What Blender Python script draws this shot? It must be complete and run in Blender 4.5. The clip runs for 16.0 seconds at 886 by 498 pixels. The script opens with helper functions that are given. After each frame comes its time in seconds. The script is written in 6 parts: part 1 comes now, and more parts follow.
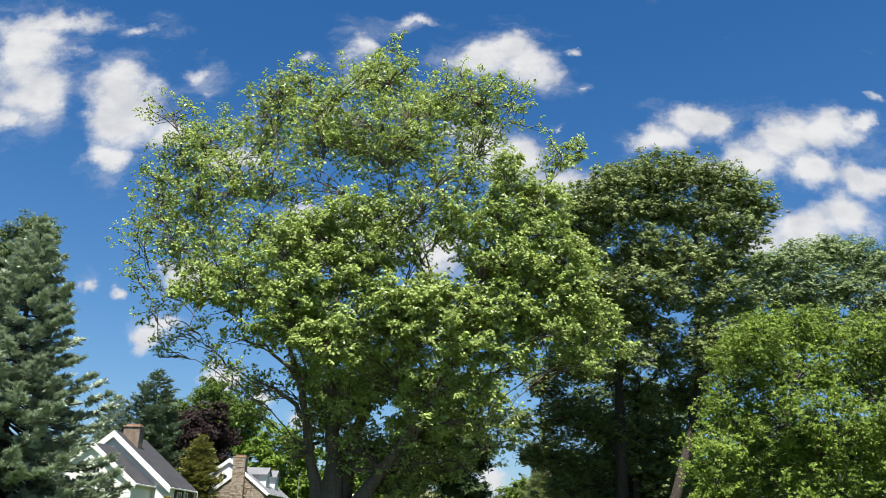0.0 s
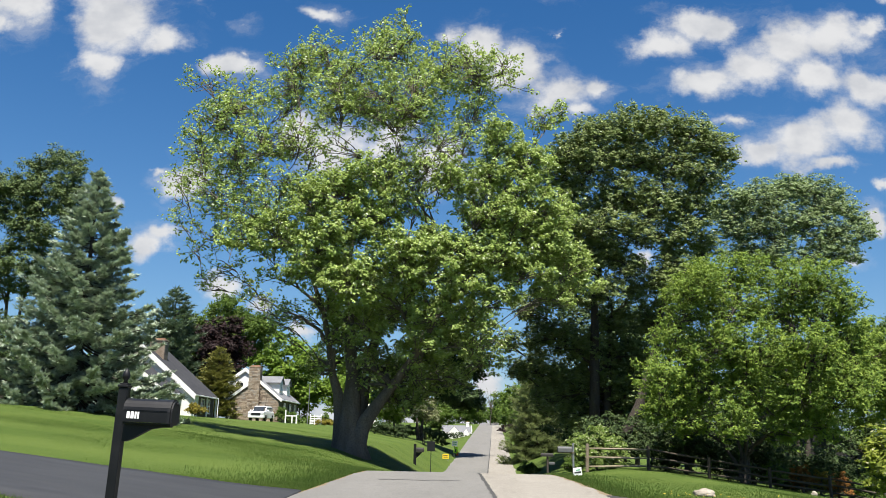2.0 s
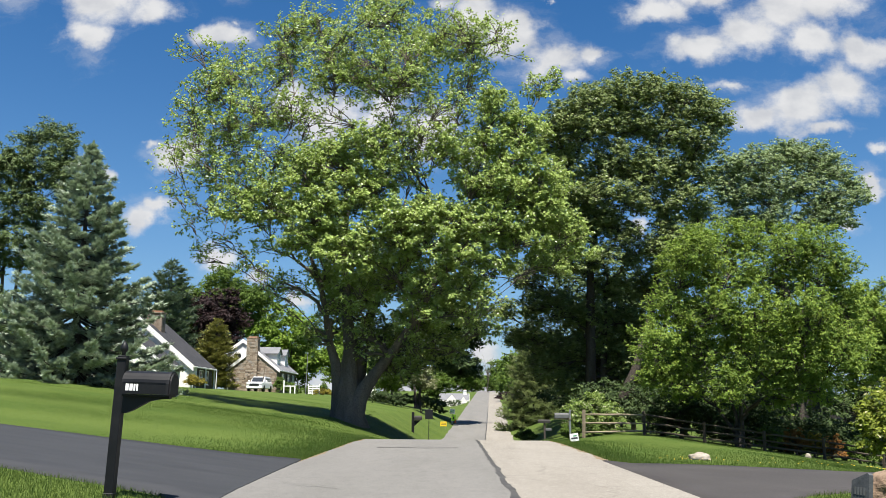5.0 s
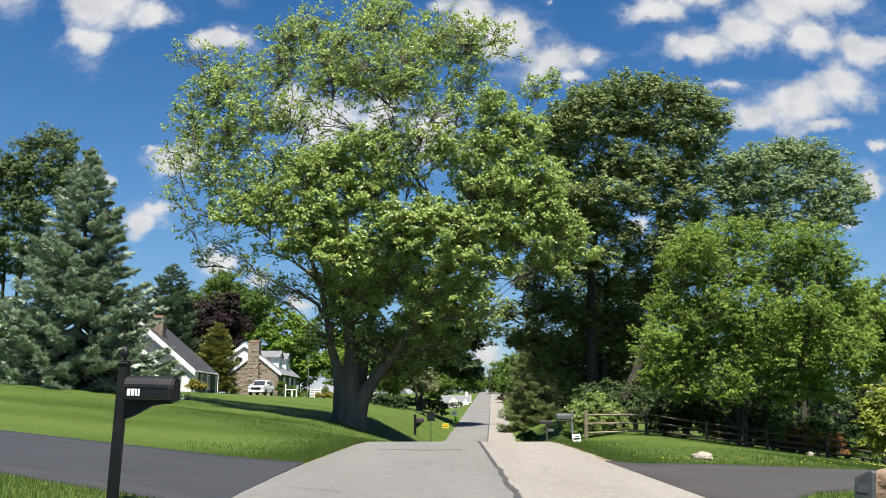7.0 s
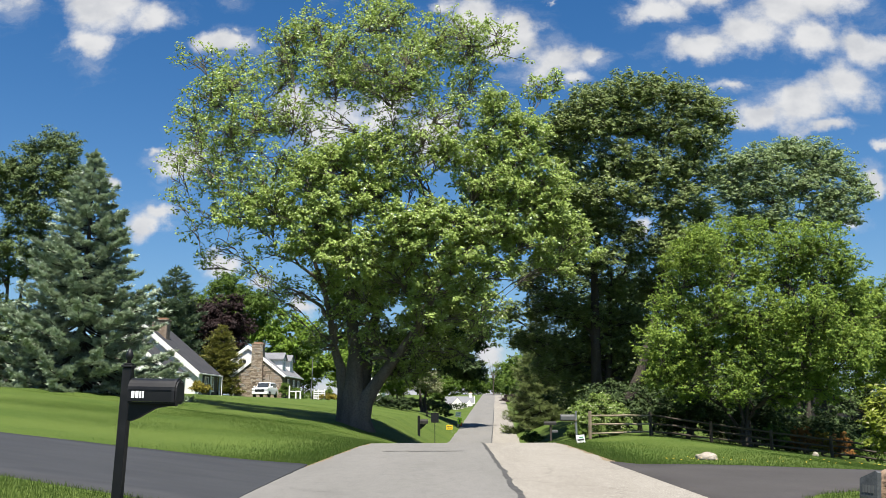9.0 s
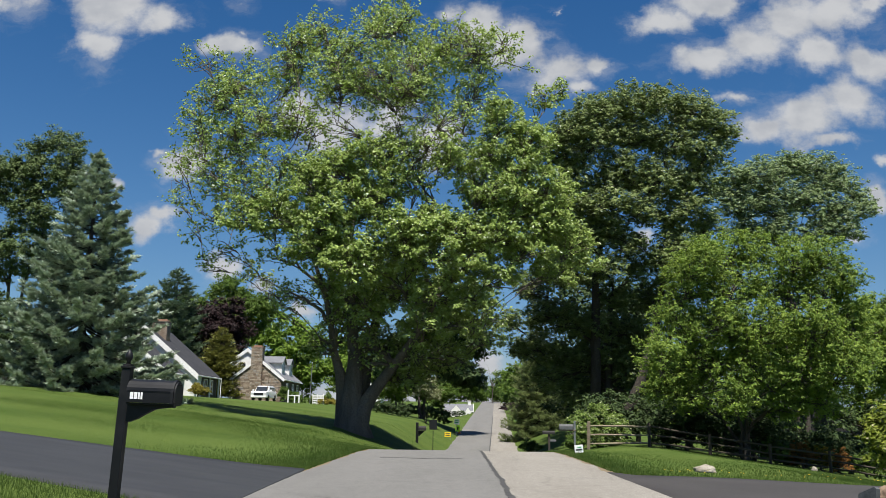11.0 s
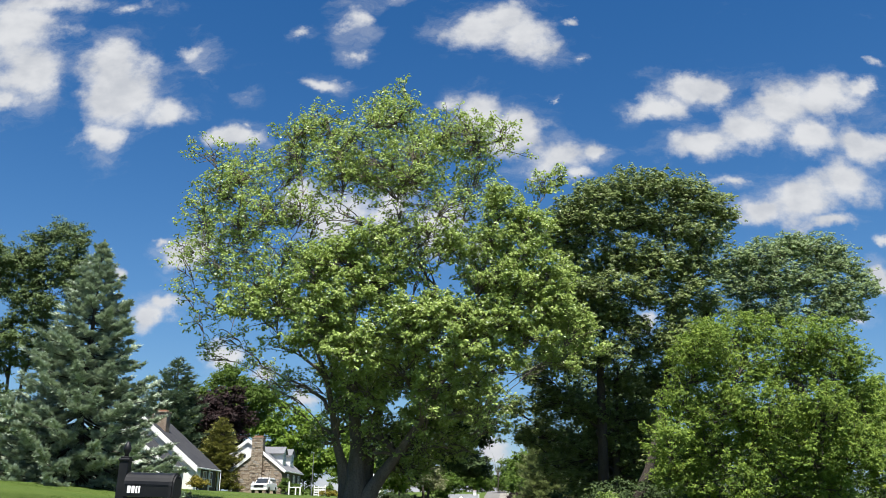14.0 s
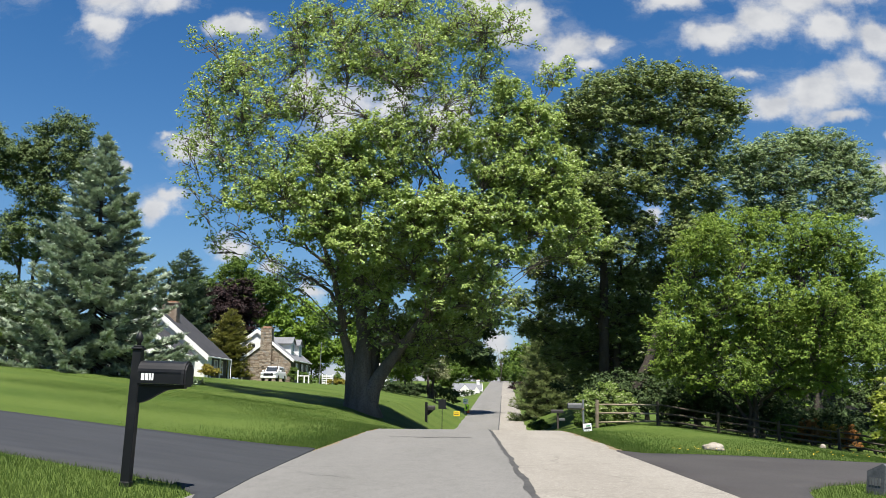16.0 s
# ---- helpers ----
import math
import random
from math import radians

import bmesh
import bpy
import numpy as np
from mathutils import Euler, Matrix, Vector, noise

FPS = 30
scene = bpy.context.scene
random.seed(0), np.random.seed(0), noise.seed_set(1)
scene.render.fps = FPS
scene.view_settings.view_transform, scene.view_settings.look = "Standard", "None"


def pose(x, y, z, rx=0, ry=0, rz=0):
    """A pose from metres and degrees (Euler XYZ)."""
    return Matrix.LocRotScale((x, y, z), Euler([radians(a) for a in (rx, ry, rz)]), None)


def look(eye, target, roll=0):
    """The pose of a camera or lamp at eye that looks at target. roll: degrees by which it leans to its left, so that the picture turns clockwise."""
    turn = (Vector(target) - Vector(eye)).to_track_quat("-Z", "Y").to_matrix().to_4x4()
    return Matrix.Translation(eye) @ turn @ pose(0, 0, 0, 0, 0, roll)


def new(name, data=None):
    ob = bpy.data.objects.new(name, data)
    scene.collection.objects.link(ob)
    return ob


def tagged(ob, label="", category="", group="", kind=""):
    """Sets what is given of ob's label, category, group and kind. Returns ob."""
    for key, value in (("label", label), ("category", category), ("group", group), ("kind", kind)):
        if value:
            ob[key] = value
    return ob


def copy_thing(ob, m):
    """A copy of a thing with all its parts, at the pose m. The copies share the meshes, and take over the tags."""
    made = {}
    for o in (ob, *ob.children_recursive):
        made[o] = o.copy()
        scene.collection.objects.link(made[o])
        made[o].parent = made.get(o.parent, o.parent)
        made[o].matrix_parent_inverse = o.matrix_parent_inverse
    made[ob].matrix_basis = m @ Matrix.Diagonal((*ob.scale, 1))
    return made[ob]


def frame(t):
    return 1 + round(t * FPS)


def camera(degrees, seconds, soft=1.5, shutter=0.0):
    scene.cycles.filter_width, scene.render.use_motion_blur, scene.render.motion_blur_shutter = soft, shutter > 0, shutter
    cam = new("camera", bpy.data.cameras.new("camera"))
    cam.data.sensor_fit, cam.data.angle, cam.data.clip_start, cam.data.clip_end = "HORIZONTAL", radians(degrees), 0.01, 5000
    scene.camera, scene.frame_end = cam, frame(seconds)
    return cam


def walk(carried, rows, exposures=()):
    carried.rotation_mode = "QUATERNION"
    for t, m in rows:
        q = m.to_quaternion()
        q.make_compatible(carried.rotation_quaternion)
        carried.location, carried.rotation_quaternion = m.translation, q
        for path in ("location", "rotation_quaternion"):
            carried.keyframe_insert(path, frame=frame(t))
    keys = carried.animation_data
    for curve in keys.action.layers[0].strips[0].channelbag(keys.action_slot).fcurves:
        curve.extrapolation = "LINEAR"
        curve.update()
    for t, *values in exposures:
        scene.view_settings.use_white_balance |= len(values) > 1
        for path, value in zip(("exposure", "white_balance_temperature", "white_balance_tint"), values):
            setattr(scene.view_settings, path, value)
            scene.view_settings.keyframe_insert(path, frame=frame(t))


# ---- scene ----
cam = camera(56.24, 16.0, soft=0.5)
rows = [
    (0.0, pose(0.00, 6.50, 1.05, 109.10, -1.12, 1.08)),
    (0.5, pose(0.00, 0.90, 1.05, 104.85, -0.95, 1.00)),
    (0.6, pose(0.00, 0.00, 1.05, 103.37, -1.55, 1.23)),
    (1.0, pose(0.00, 0.00, 1.05, 103.00, -1.47, 0.67)),
    (1.5, pose(0.00, 0.00, 1.05, 103.06, -1.23, 0.83)),
    (2.0, pose(0.00, 0.00, 1.05, 102.80, -1.12, 0.91)),
    (2.5, pose(0.00, 0.00, 1.05, 101.45, -0.77, 0.90)),
    (3.0, pose(0.00, 0.00, 1.05, 101.01, -0.53, 0.84)),
    (3.5, pose(0.00, 0.00, 1.05, 100.96, -0.52, 0.81)),
    (4.0, pose(0.00, 0.00, 1.05, 100.68, -0.64, 0.83)),
    (6.5, pose(0.00, 0.00, 1.05, 100.69, 0.13, 0.77)),
    (7.0, pose(0.00, 0.00, 1.05, 100.81, 0.16, 0.88)),
    (7.5, pose(0.00, 0.00, 1.05, 100.84, 0.05, 0.92)),
    (8.0, pose(0.00, 0.00, 1.05, 100.90, -0.07, 0.87)),
    (8.5, pose(0.00, 0.00, 1.05, 100.90, 0.06, 0.92)),
    (9.0, pose(0.00, 0.00, 1.05, 100.90, 0.35, 1.14)),
    (11.5, pose(0.00, 0.00, 1.05, 101.84, -0.90, 1.03)),
    (12.0, pose(0.00, 0.00, 1.05, 107.12, -0.66, 1.25)),
    (12.5, pose(0.00, 0.00, 1.05, 107.96, -0.58, 1.26)),
    (13.0, pose(0.00, 0.00, 1.05, 107.96, -0.41, 1.32)),
    (13.5, pose(0.00, 0.00, 1.05, 108.05, -0.29, 1.34)),
    (14.0, pose(0.00, 0.00, 1.05, 107.28, -0.11, 1.36)),
    (14.5, pose(0.00, 0.00, 1.05, 102.49, 0.30, 1.56)),
    (15.0, pose(0.00, 0.00, 1.05, 100.02, 0.24, 1.61)),
    (15.5, pose(0.00, 0.00, 1.05, 99.94, -0.14, 1.63)),
    (16.0, pose(0.00, 0.00, 1.05, 100.00, -0.50, 1.65)),
]

# the film darkens for a moment, then settles
walk(cam, rows, exposures=((0.0, 1.31, 6500, 10), (0.6, 1.25, 6500, 10), (9.2, 1.24, 6500, 10), (10.2, 1.0, 6400, 10), (11.3, 0.8, 6350, 10), (11.5, 0.9, 6350, 10), (11.8, 1.1, 6350, 10), (12.1, 1.2, 6350, 10), (13.0, 1.22, 6350, 10), (14.0, 1.18, 6350, 10), (15.0, 1.16, 6380, 10), (16.0, 1.15, 6420, 10)))

# ---- daylight ----
SUN_EL, SUN_AZ = 68.5, 172.0   # elevation; bearing clockwise from +y
world = bpy.data.worlds.new("sky")
scene.world = world
world.use_nodes = True
wn, wl = world.node_tree.nodes, world.node_tree.links
sky = wn.new("ShaderNodeTexSky")
sky.sky_type = "NISHITA"
sky.sun_disc = False
sky.sun_elevation, sky.sun_rotation = radians(SUN_EL), radians(SUN_AZ)
sky.air_density, sky.dust_density, sky.ozone_density = 1.0, 0.5, 3.8
SKY_STRENGTH, CLOUD_LIGHT = 0.0515, 6.7

# fair-weather clouds: (across, up, half width, half height, weight), as slopes from the eye
CLOUDS_LEFT = ((-0.612, 0.640, 0.072, 0.065, 1), (-0.591, 0.560, 0.059, 0.049, 1), (-0.624, 0.526, 0.047, 0.026, 0.8), (-0.472, 0.578, 0.055, 0.040, 1), (-0.461, 0.526, 0.058, 0.052, 1), (-0.477, 0.471, 0.046, 0.029, 0.9), (-0.404, 0.504, 0.046, 0.030, 0.8), (-0.356, 0.595, 0.031, 0.036, 0.6), (-0.349, 0.560, 0.023, 0.026, 0.5), (-0.579, 0.682, 0.097, 0.023, 0.8), (-0.472, 0.668, 0.048, 0.019, 0.5), (-0.301, 0.463, 0.042, 0.021, 1), (-0.280, 0.484, 0.015, 0.013, 0.5), (-0.291, 0.526, 0.038, 0.017, 0.35), (-0.342, 0.313, 0.033, 0.027, 1), (-0.370, 0.332, 0.015, 0.011, 0.6), (-0.390, 0.228, 0.028, 0.025, 1), (-0.374, 0.246, 0.018, 0.015, 0.9), (-0.429, 0.287, 0.018, 0.013, 0.8))
CLOUDS_MID = ((-0.151, 0.639, 0.035, 0.041, 0.6), (-0.145, 0.590, 0.027, 0.022, 0.5), (-0.216, 0.617, 0.027, 0.016, 0.45), (-0.185, 0.543, 0.042, 0.017, 0.65), (-0.073, 0.685, 0.056, 0.013, 0.6), (0.030, 0.625, 0.054, 0.034, 1), (0.084, 0.612, 0.050, 0.036, 1), (0.061, 0.639, 0.039, 0.027, 0.9), (0.143, 0.639, 0.019, 0.013, 0.45), (0.160, 0.581, 0.014, 0.010, 0.4), (-0.028, 0.517, 0.023, 0.017, 0.9), (0.022, 0.496, 0.053, 0.029, 1), (0.074, 0.467, 0.045, 0.033, 1), (0.121, 0.435, 0.048, 0.031, 1), (0.173, 0.447, 0.028, 0.018, 0.9), (0.153, 0.411, 0.033, 0.016, 0.8), (0.123, 0.513, 0.009, 0.010, 0.35), (-0.095, 0.372, 0.036, 0.039, 1))
CLOUDS_LOW = ((-0.160, 0.356, 0.051, 0.039, 1), (-0.213, 0.379, 0.033, 0.028, 1), (-0.029, 0.334, 0.043, 0.034, 1), (0.021, 0.304, 0.028, 0.022, 0.8), (-0.290, 0.179, 0.031, 0.021, 1), (-0.232, 0.146, 0.027, 0.017, 0.8), (-0.189, 0.119, 0.020, 0.013, 0.8), (-0.482, 0.301, 0.018, 0.015, 0.8), (0.217, 0.215, 0.015, 0.016, 1), (0.034, 0.065, 0.023, 0.019, 0.8), (0.05, 0.01, 0.4, 0.05, 0.85))
CLOUDS_RIGHT = ((0.254, 0.505, 0.041, 0.025, 1), (0.297, 0.534, 0.041, 0.024, 1), (0.338, 0.526, 0.034, 0.024, 0.9), (0.317, 0.456, 0.051, 0.023, 1), (0.377, 0.476, 0.044, 0.033, 1), (0.432, 0.505, 0.048, 0.038, 1), (0.485, 0.517, 0.048, 0.034, 1), (0.532, 0.534, 0.022, 0.017, 0.8), (0.456, 0.460, 0.051, 0.028, 1), (0.528, 0.452, 0.036, 0.032, 1), (0.348, 0.404, 0.025, 0.014, 0.9), (0.379, 0.358, 0.043, 0.021, 1), (0.431, 0.373, 0.053, 0.035, 1), (0.491, 0.397, 0.050, 0.035, 1), (0.462, 0.339, 0.035, 0.014, 0.9), (0.523, 0.321, 0.028, 0.011, 0.8), (0.508, 0.270, 0.021, 0.025, 0.9), (0.488, 0.227, 0.020, 0.014, 0.8), (0.546, 0.576, 0.026, 0.017, 0.4))


def wmath(op, a, b=None, c=None, clamp=False):
    n = wn.new("ShaderNodeMath")
    n.operation, n.use_clamp = op, clamp
    for i, v in enumerate((a, b, c)):
        if v is None:
            continue
        if isinstance(v, (int, float)):
            n.inputs[i].default_value = v
        else:
            wl.new(v, n.inputs[i])
    return n.outputs[0]


def wvec(op, a, b=None):
    n = wn.new("ShaderNodeVectorMath")
    n.operation = op
    for i, v in enumerate((a, b)):
        if v is None:
            continue
        if isinstance(v, tuple):
            n.inputs[i].default_value = v
        else:
            wl.new(v, n.inputs[i])
    return n.outputs["Value"] if op == "LENGTH" else n.outputs[0]


def wnoise(vec, scale, detail, rough=0.55):
    n = wn.new("ShaderNodeTexNoise")
    n.inputs["Scale"].default_value, n.inputs["Detail"].default_value, n.inputs["Roughness"].default_value = scale, detail, rough
    wl.new(vec, n.inputs["Vector"])
    return n


wtc = wn.new("ShaderNodeTexCoord")
wsep = wn.new("ShaderNodeSeparateXYZ")
wl.new(wtc.outputs["Generated"], wsep.inputs[0])
ahead = wmath("MAXIMUM", wmath("ABSOLUTE", wsep.outputs[1]), 0.02)
wuv = wn.new("ShaderNodeCombineXYZ")
wl.new(wmath("DIVIDE", wsep.outputs[0], ahead), wuv.inputs[0])
wl.new(wmath("DIVIDE", wsep.outputs[2], ahead), wuv.inputs[1])
wob = wvec("SUBTRACT", wnoise(wuv.outputs[0], 11.0, 5.0, 0.6).outputs["Color"], (0.5, 0.5, 0.5))
wob = wvec("MULTIPLY", wob, (0.1, 0.07, 0.0))
puv = wvec("ADD", wuv.outputs[0], wob)
field = -1.0
for cu, cv, ca, cb, cw in (*CLOUDS_LEFT, *CLOUDS_MID, *CLOUDS_LOW, *CLOUDS_RIGHT):
    ln = wvec("LENGTH", wvec("MULTIPLY", wvec("SUBTRACT", puv, (cu, cv, 0.0)), (0.95 / ca, 0.95 / cb, 0.0)))
    field = wmath("SMOOTH_MAX", wmath("MULTIPLY_ADD", ln, -1.0, cw), field, 0.45)
wmap = wvec("MULTIPLY", wuv.outputs[0], (1.0, 1.35, 1.0))
fluff = wnoise(wmap, 13.0, 10.0, 0.62).outputs[0]
dens = wmath("ADD", field, wmath("MULTIPLY", wmath("SUBTRACT", fluff, 0.5), 1.55))
cover = wn.new("ShaderNodeMapRange")
cover.interpolation_type = "SMOOTHSTEP"
cover.inputs["From Min"].default_value, cover.inputs["From Max"].default_value = -0.1, 0.62
wl.new(dens, cover.inputs["Value"])
shade = wn.new("ShaderNodeMapRange")
shade.interpolation_type = "SMOOTHSTEP"
shade.inputs["From Min"].default_value, shade.inputs["From Max"].default_value = -0.13, 0.2
billow = wnoise(wmap, 8.0, 5.0).outputs[0]
above = wnoise(wvec("ADD", wmap, (-0.012, 0.026, 0.0)), 8.0, 5.0).outputs[0]
wl.new(wmath("SUBTRACT", above, billow), shade.inputs["Value"])
cmix = wn.new("ShaderNodeMix")
cmix.data_type = "RGBA"
cmix.inputs[6].default_value = (CLOUD_LIGHT, CLOUD_LIGHT, CLOUD_LIGHT * 1.0, 1)
cmix.inputs[7].default_value = (CLOUD_LIGHT * 0.74, CLOUD_LIGHT * 0.76, CLOUD_LIGHT * 0.8, 1)
wl.new(shade.outputs[0], cmix.inputs[0])
whs = wn.new("ShaderNodeHueSaturation")
whs.inputs["Hue"].default_value, whs.inputs["Saturation"].default_value = 0.503, 1.32
wl.new(sky.outputs[0], whs.inputs["Color"])
# thin veils that trail off the clouds
veil = wn.new("ShaderNodeMapRange")
veil.interpolation_type = "SMOOTHSTEP"
veil.inputs["From Min"].default_value, veil.inputs["From Max"].default_value, veil.inputs["To Max"].default_value = 0.1, 1.4, 0.4
streak = wnoise(wvec("MULTIPLY", puv, (1.0, 2.2, 1.0)), 9.0, 8.0, 0.65).outputs[0]
wl.new(wmath("ADD", wmath("MULTIPLY", field, 0.7), wmath("MULTIPLY", wmath("SUBTRACT", streak, 0.36), 3.2)), veil.inputs["Value"])
cloudy = wmath("MAXIMUM", cover.outputs[0], veil.outputs[0])
wmix = wn.new("ShaderNodeMix")
wmix.data_type = "RGBA"
wl.new(wmath("MULTIPLY", cloudy, 0.96), wmix.inputs[0])
hmix = wn.new("ShaderNodeMix")
hmix.data_type = "RGBA"
hmix.inputs[7].default_value = (2.1, 3.9, 6.1, 1)
wl.new(wmath("MULTIPLY", wmath("POWER", wmath("SUBTRACT", 1.0, wmath("MAXIMUM", wsep.outputs[2], 0.0)), 5.0), 0.6), hmix.inputs[0])
wl.new(whs.outputs[0], hmix.inputs[6])
wl.new(hmix.outputs[2], wmix.inputs[6])
wl.new(cmix.outputs[2], wmix.inputs[7])
wbg = wn["Background"]
wbg.inputs["Strength"].default_value = SKY_STRENGTH
wl.new(wmix.outputs[2], wbg.inputs[0])

sun = new("sun", bpy.data.lights.new("sun", "SUN"))
sun.data.energy, sun.data.angle, sun.data.color = 5.0, radians(0.53), (1.0, 0.94, 0.85)
sun_dir = Vector((math.sin(radians(SUN_AZ)) * math.cos(radians(SUN_EL)), math.cos(radians(SUN_AZ)) * math.cos(radians(SUN_EL)), math.sin(radians(SUN_EL))))
sun.matrix_world = look(sun_dir * 100, (0, 0, 0))


# ---- materials ----
def node(nt, kind, **inputs):
    n = nt.nodes.new(kind)
    for k, v in inputs.items():
        n.inputs[k.replace("_", " ")].default_value = v
    return n


def material(name, rough=0.7, spec=0.3, metal=0.0, color=(0.5, 0.5, 0.5)):
    m = bpy.data.materials.new(name)
    m.use_nodes = True
    b = m.node_tree.nodes["Principled BSDF"]
    b.inputs["Base Color"].default_value = (*color, 1)
    b.inputs["Roughness"].default_value = rough
    b.inputs["Specular IOR Level"].default_value = spec
    b.inputs["Metallic"].default_value = metal
    return m, m.node_tree, b


def mix(nt, fac, a, b):
    """Mix two colours (sockets or triples) by a socket or number."""
    n = nt.nodes.new("ShaderNodeMix")
    n.data_type = "RGBA"
    for sock, v in ((n.inputs[0], fac), (n.inputs[6], a), (n.inputs[7], b)):
        if isinstance(v, (int, float)):
            sock.default_value = v
        elif isinstance(v, tuple):
            sock.default_value = (*v, 1)
        else:
            nt.links.new(v, sock)
    return n.outputs[2]


def noise_tex(nt, scale, detail=4.0, rough=0.6, stretch=None, coord="Object"):
    tc = nt.nodes.new("ShaderNodeTexCoord")
    n = node(nt, "ShaderNodeTexNoise", Scale=scale, Detail=detail, Roughness=rough)
    src = tc.outputs[coord]
    if stretch:
        mp = nt.nodes.new("ShaderNodeMapping")
        mp.inputs["Scale"].default_value = stretch
        nt.links.new(src, mp.inputs[0])
        src = mp.outputs[0]
    nt.links.new(src, n.inputs["Vector"])
    return n.outputs[0]


def ramp(nt, sock, *stops):
    r = nt.nodes.new("ShaderNodeValToRGB")
    e = r.color_ramp.elements
    while len(e) < len(stops):
        e.new(0.5)
    for el, (p, c) in zip(e, stops):
        el.position = p
        el.color = (*(c if isinstance(c, tuple) else (c, c, c)), 1)
    nt.links.new(sock, r.inputs[0])
    return r.outputs[0]


def bump(nt, b, sock, strength=0.4, dist=0.02):
    n = node(nt, "ShaderNodeBump", Strength=strength, Distance=dist)
    nt.links.new(sock, n.inputs["Height"])
    nt.links.new(n.outputs[0], b.inputs["Normal"])


def rough_surface(name, a, b_col, scale, fine_scale, rough=0.85, spec=0.25, bump_s=0.4, bump_d=0.01, third=None, stretch=None):
    m, nt, b = material(name, rough, spec)
    big = noise_tex(nt, scale, 5, stretch=stretch)
    small = noise_tex(nt, fine_scale, 3)
    c = mix(nt, ramp(nt, big, (0.35, 0.0), (0.65, 1.0)), a, b_col)
    d = third or tuple(v * 0.55 for v in a)
    c = mix(nt, ramp(nt, small, (0.45, 0.0), (0.7, 0.55)), c, d)
    nt.links.new(c, b.inputs["Base Color"])
    bump(nt, b, small, bump_s, bump_d)
    return m


def leaf_material(name, dark, mid, light, pale=None, pale_share=0.0, trans=0.35, patch=0.35, tufts=1.7):
    m, nt, b = material(name, 0.65, 0.18)
    g = nt.nodes.new("ShaderNodeNewGeometry")
    rnd = g.outputs["Random Per Island"]
    stops = [(0.0, dark), (0.5, mid), (1.0 - pale_share, light)]
    if pale:
        stops.append((min(0.995, 1.0 - pale_share + 0.02), pale))
    c = ramp(nt, rnd, *stops)
    c = mix(nt, ramp(nt, noise_tex(nt, patch, 2), (0.4, 0.0), (0.65, 0.3)), c, mid)
    # noise over the tufts, some paler, some deeper, for contrast between clumps
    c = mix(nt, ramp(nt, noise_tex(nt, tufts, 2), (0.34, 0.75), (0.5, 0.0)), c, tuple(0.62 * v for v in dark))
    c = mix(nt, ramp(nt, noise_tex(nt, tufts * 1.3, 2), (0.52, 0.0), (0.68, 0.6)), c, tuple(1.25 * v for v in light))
    nt.links.new(c, b.inputs["Base Color"])
    t = nt.nodes.new("ShaderNodeBsdfTranslucent")
    sat = mix(nt, 0.5, c, tuple(v * k for v, k in zip(light, (1.05, 1.1, 0.7))))
    nt.links.new(sat, t.inputs[0])
    ms = nt.nodes.new("ShaderNodeMixShader")
    ms.inputs[0].default_value = trans
    nt.links.new(b.outputs[0], ms.inputs[1])
    nt.links.new(t.outputs[0], ms.inputs[2])
    nt.links.new(ms.outputs[0], nt.nodes["Material Output"].inputs[0])
    return m


def plain(name, color, rough=0.5, spec=0.4, metal=0.0, vary=0.12, scale=3.0):
    m, nt, b = material(name, rough, spec, metal)
    n = noise_tex(nt, scale, 4)
    c = mix(nt, ramp(nt, n, (0.35, 0.0), (0.7, 1.0)), color, tuple(v * (1 - vary) for v in color))
    nt.links.new(c, b.inputs["Base Color"])
    return m


M_LAWN = rough_surface("lawn", (0.05, 0.083, 0.0125), (0.068, 0.1, 0.0185), 0.35, 14, 0.9, 0.15, 0.8, 0.05, (0.027, 0.051, 0.008))


def mown(m):
    """Faint bands where the mower went back and forth."""
    nt = m.node_tree
    b = nt.nodes["Principled BSDF"]
    old = b.inputs["Base Color"].links[0].from_socket
    tc = nt.nodes.new("ShaderNodeTexCoord")
    mp = nt.nodes.new("ShaderNodeMapping")
    mp.inputs["Rotation"].default_value = (0, 0, radians(62))
    w = node(nt, "ShaderNodeTexWave", Scale=0.055, Distortion=1.0, Detail=2.0)
    nt.links.new(tc.outputs["Object"], mp.inputs[0])
    nt.links.new(mp.outputs[0], w.inputs["Vector"])
    c = mix(nt, ramp(nt, w.outputs["Fac"], (0.35, 0.0), (0.65, 0.2)), old, (0.105, 0.14, 0.029))
    nt.links.new(c, b.inputs["Base Color"])


mown(M_LAWN)


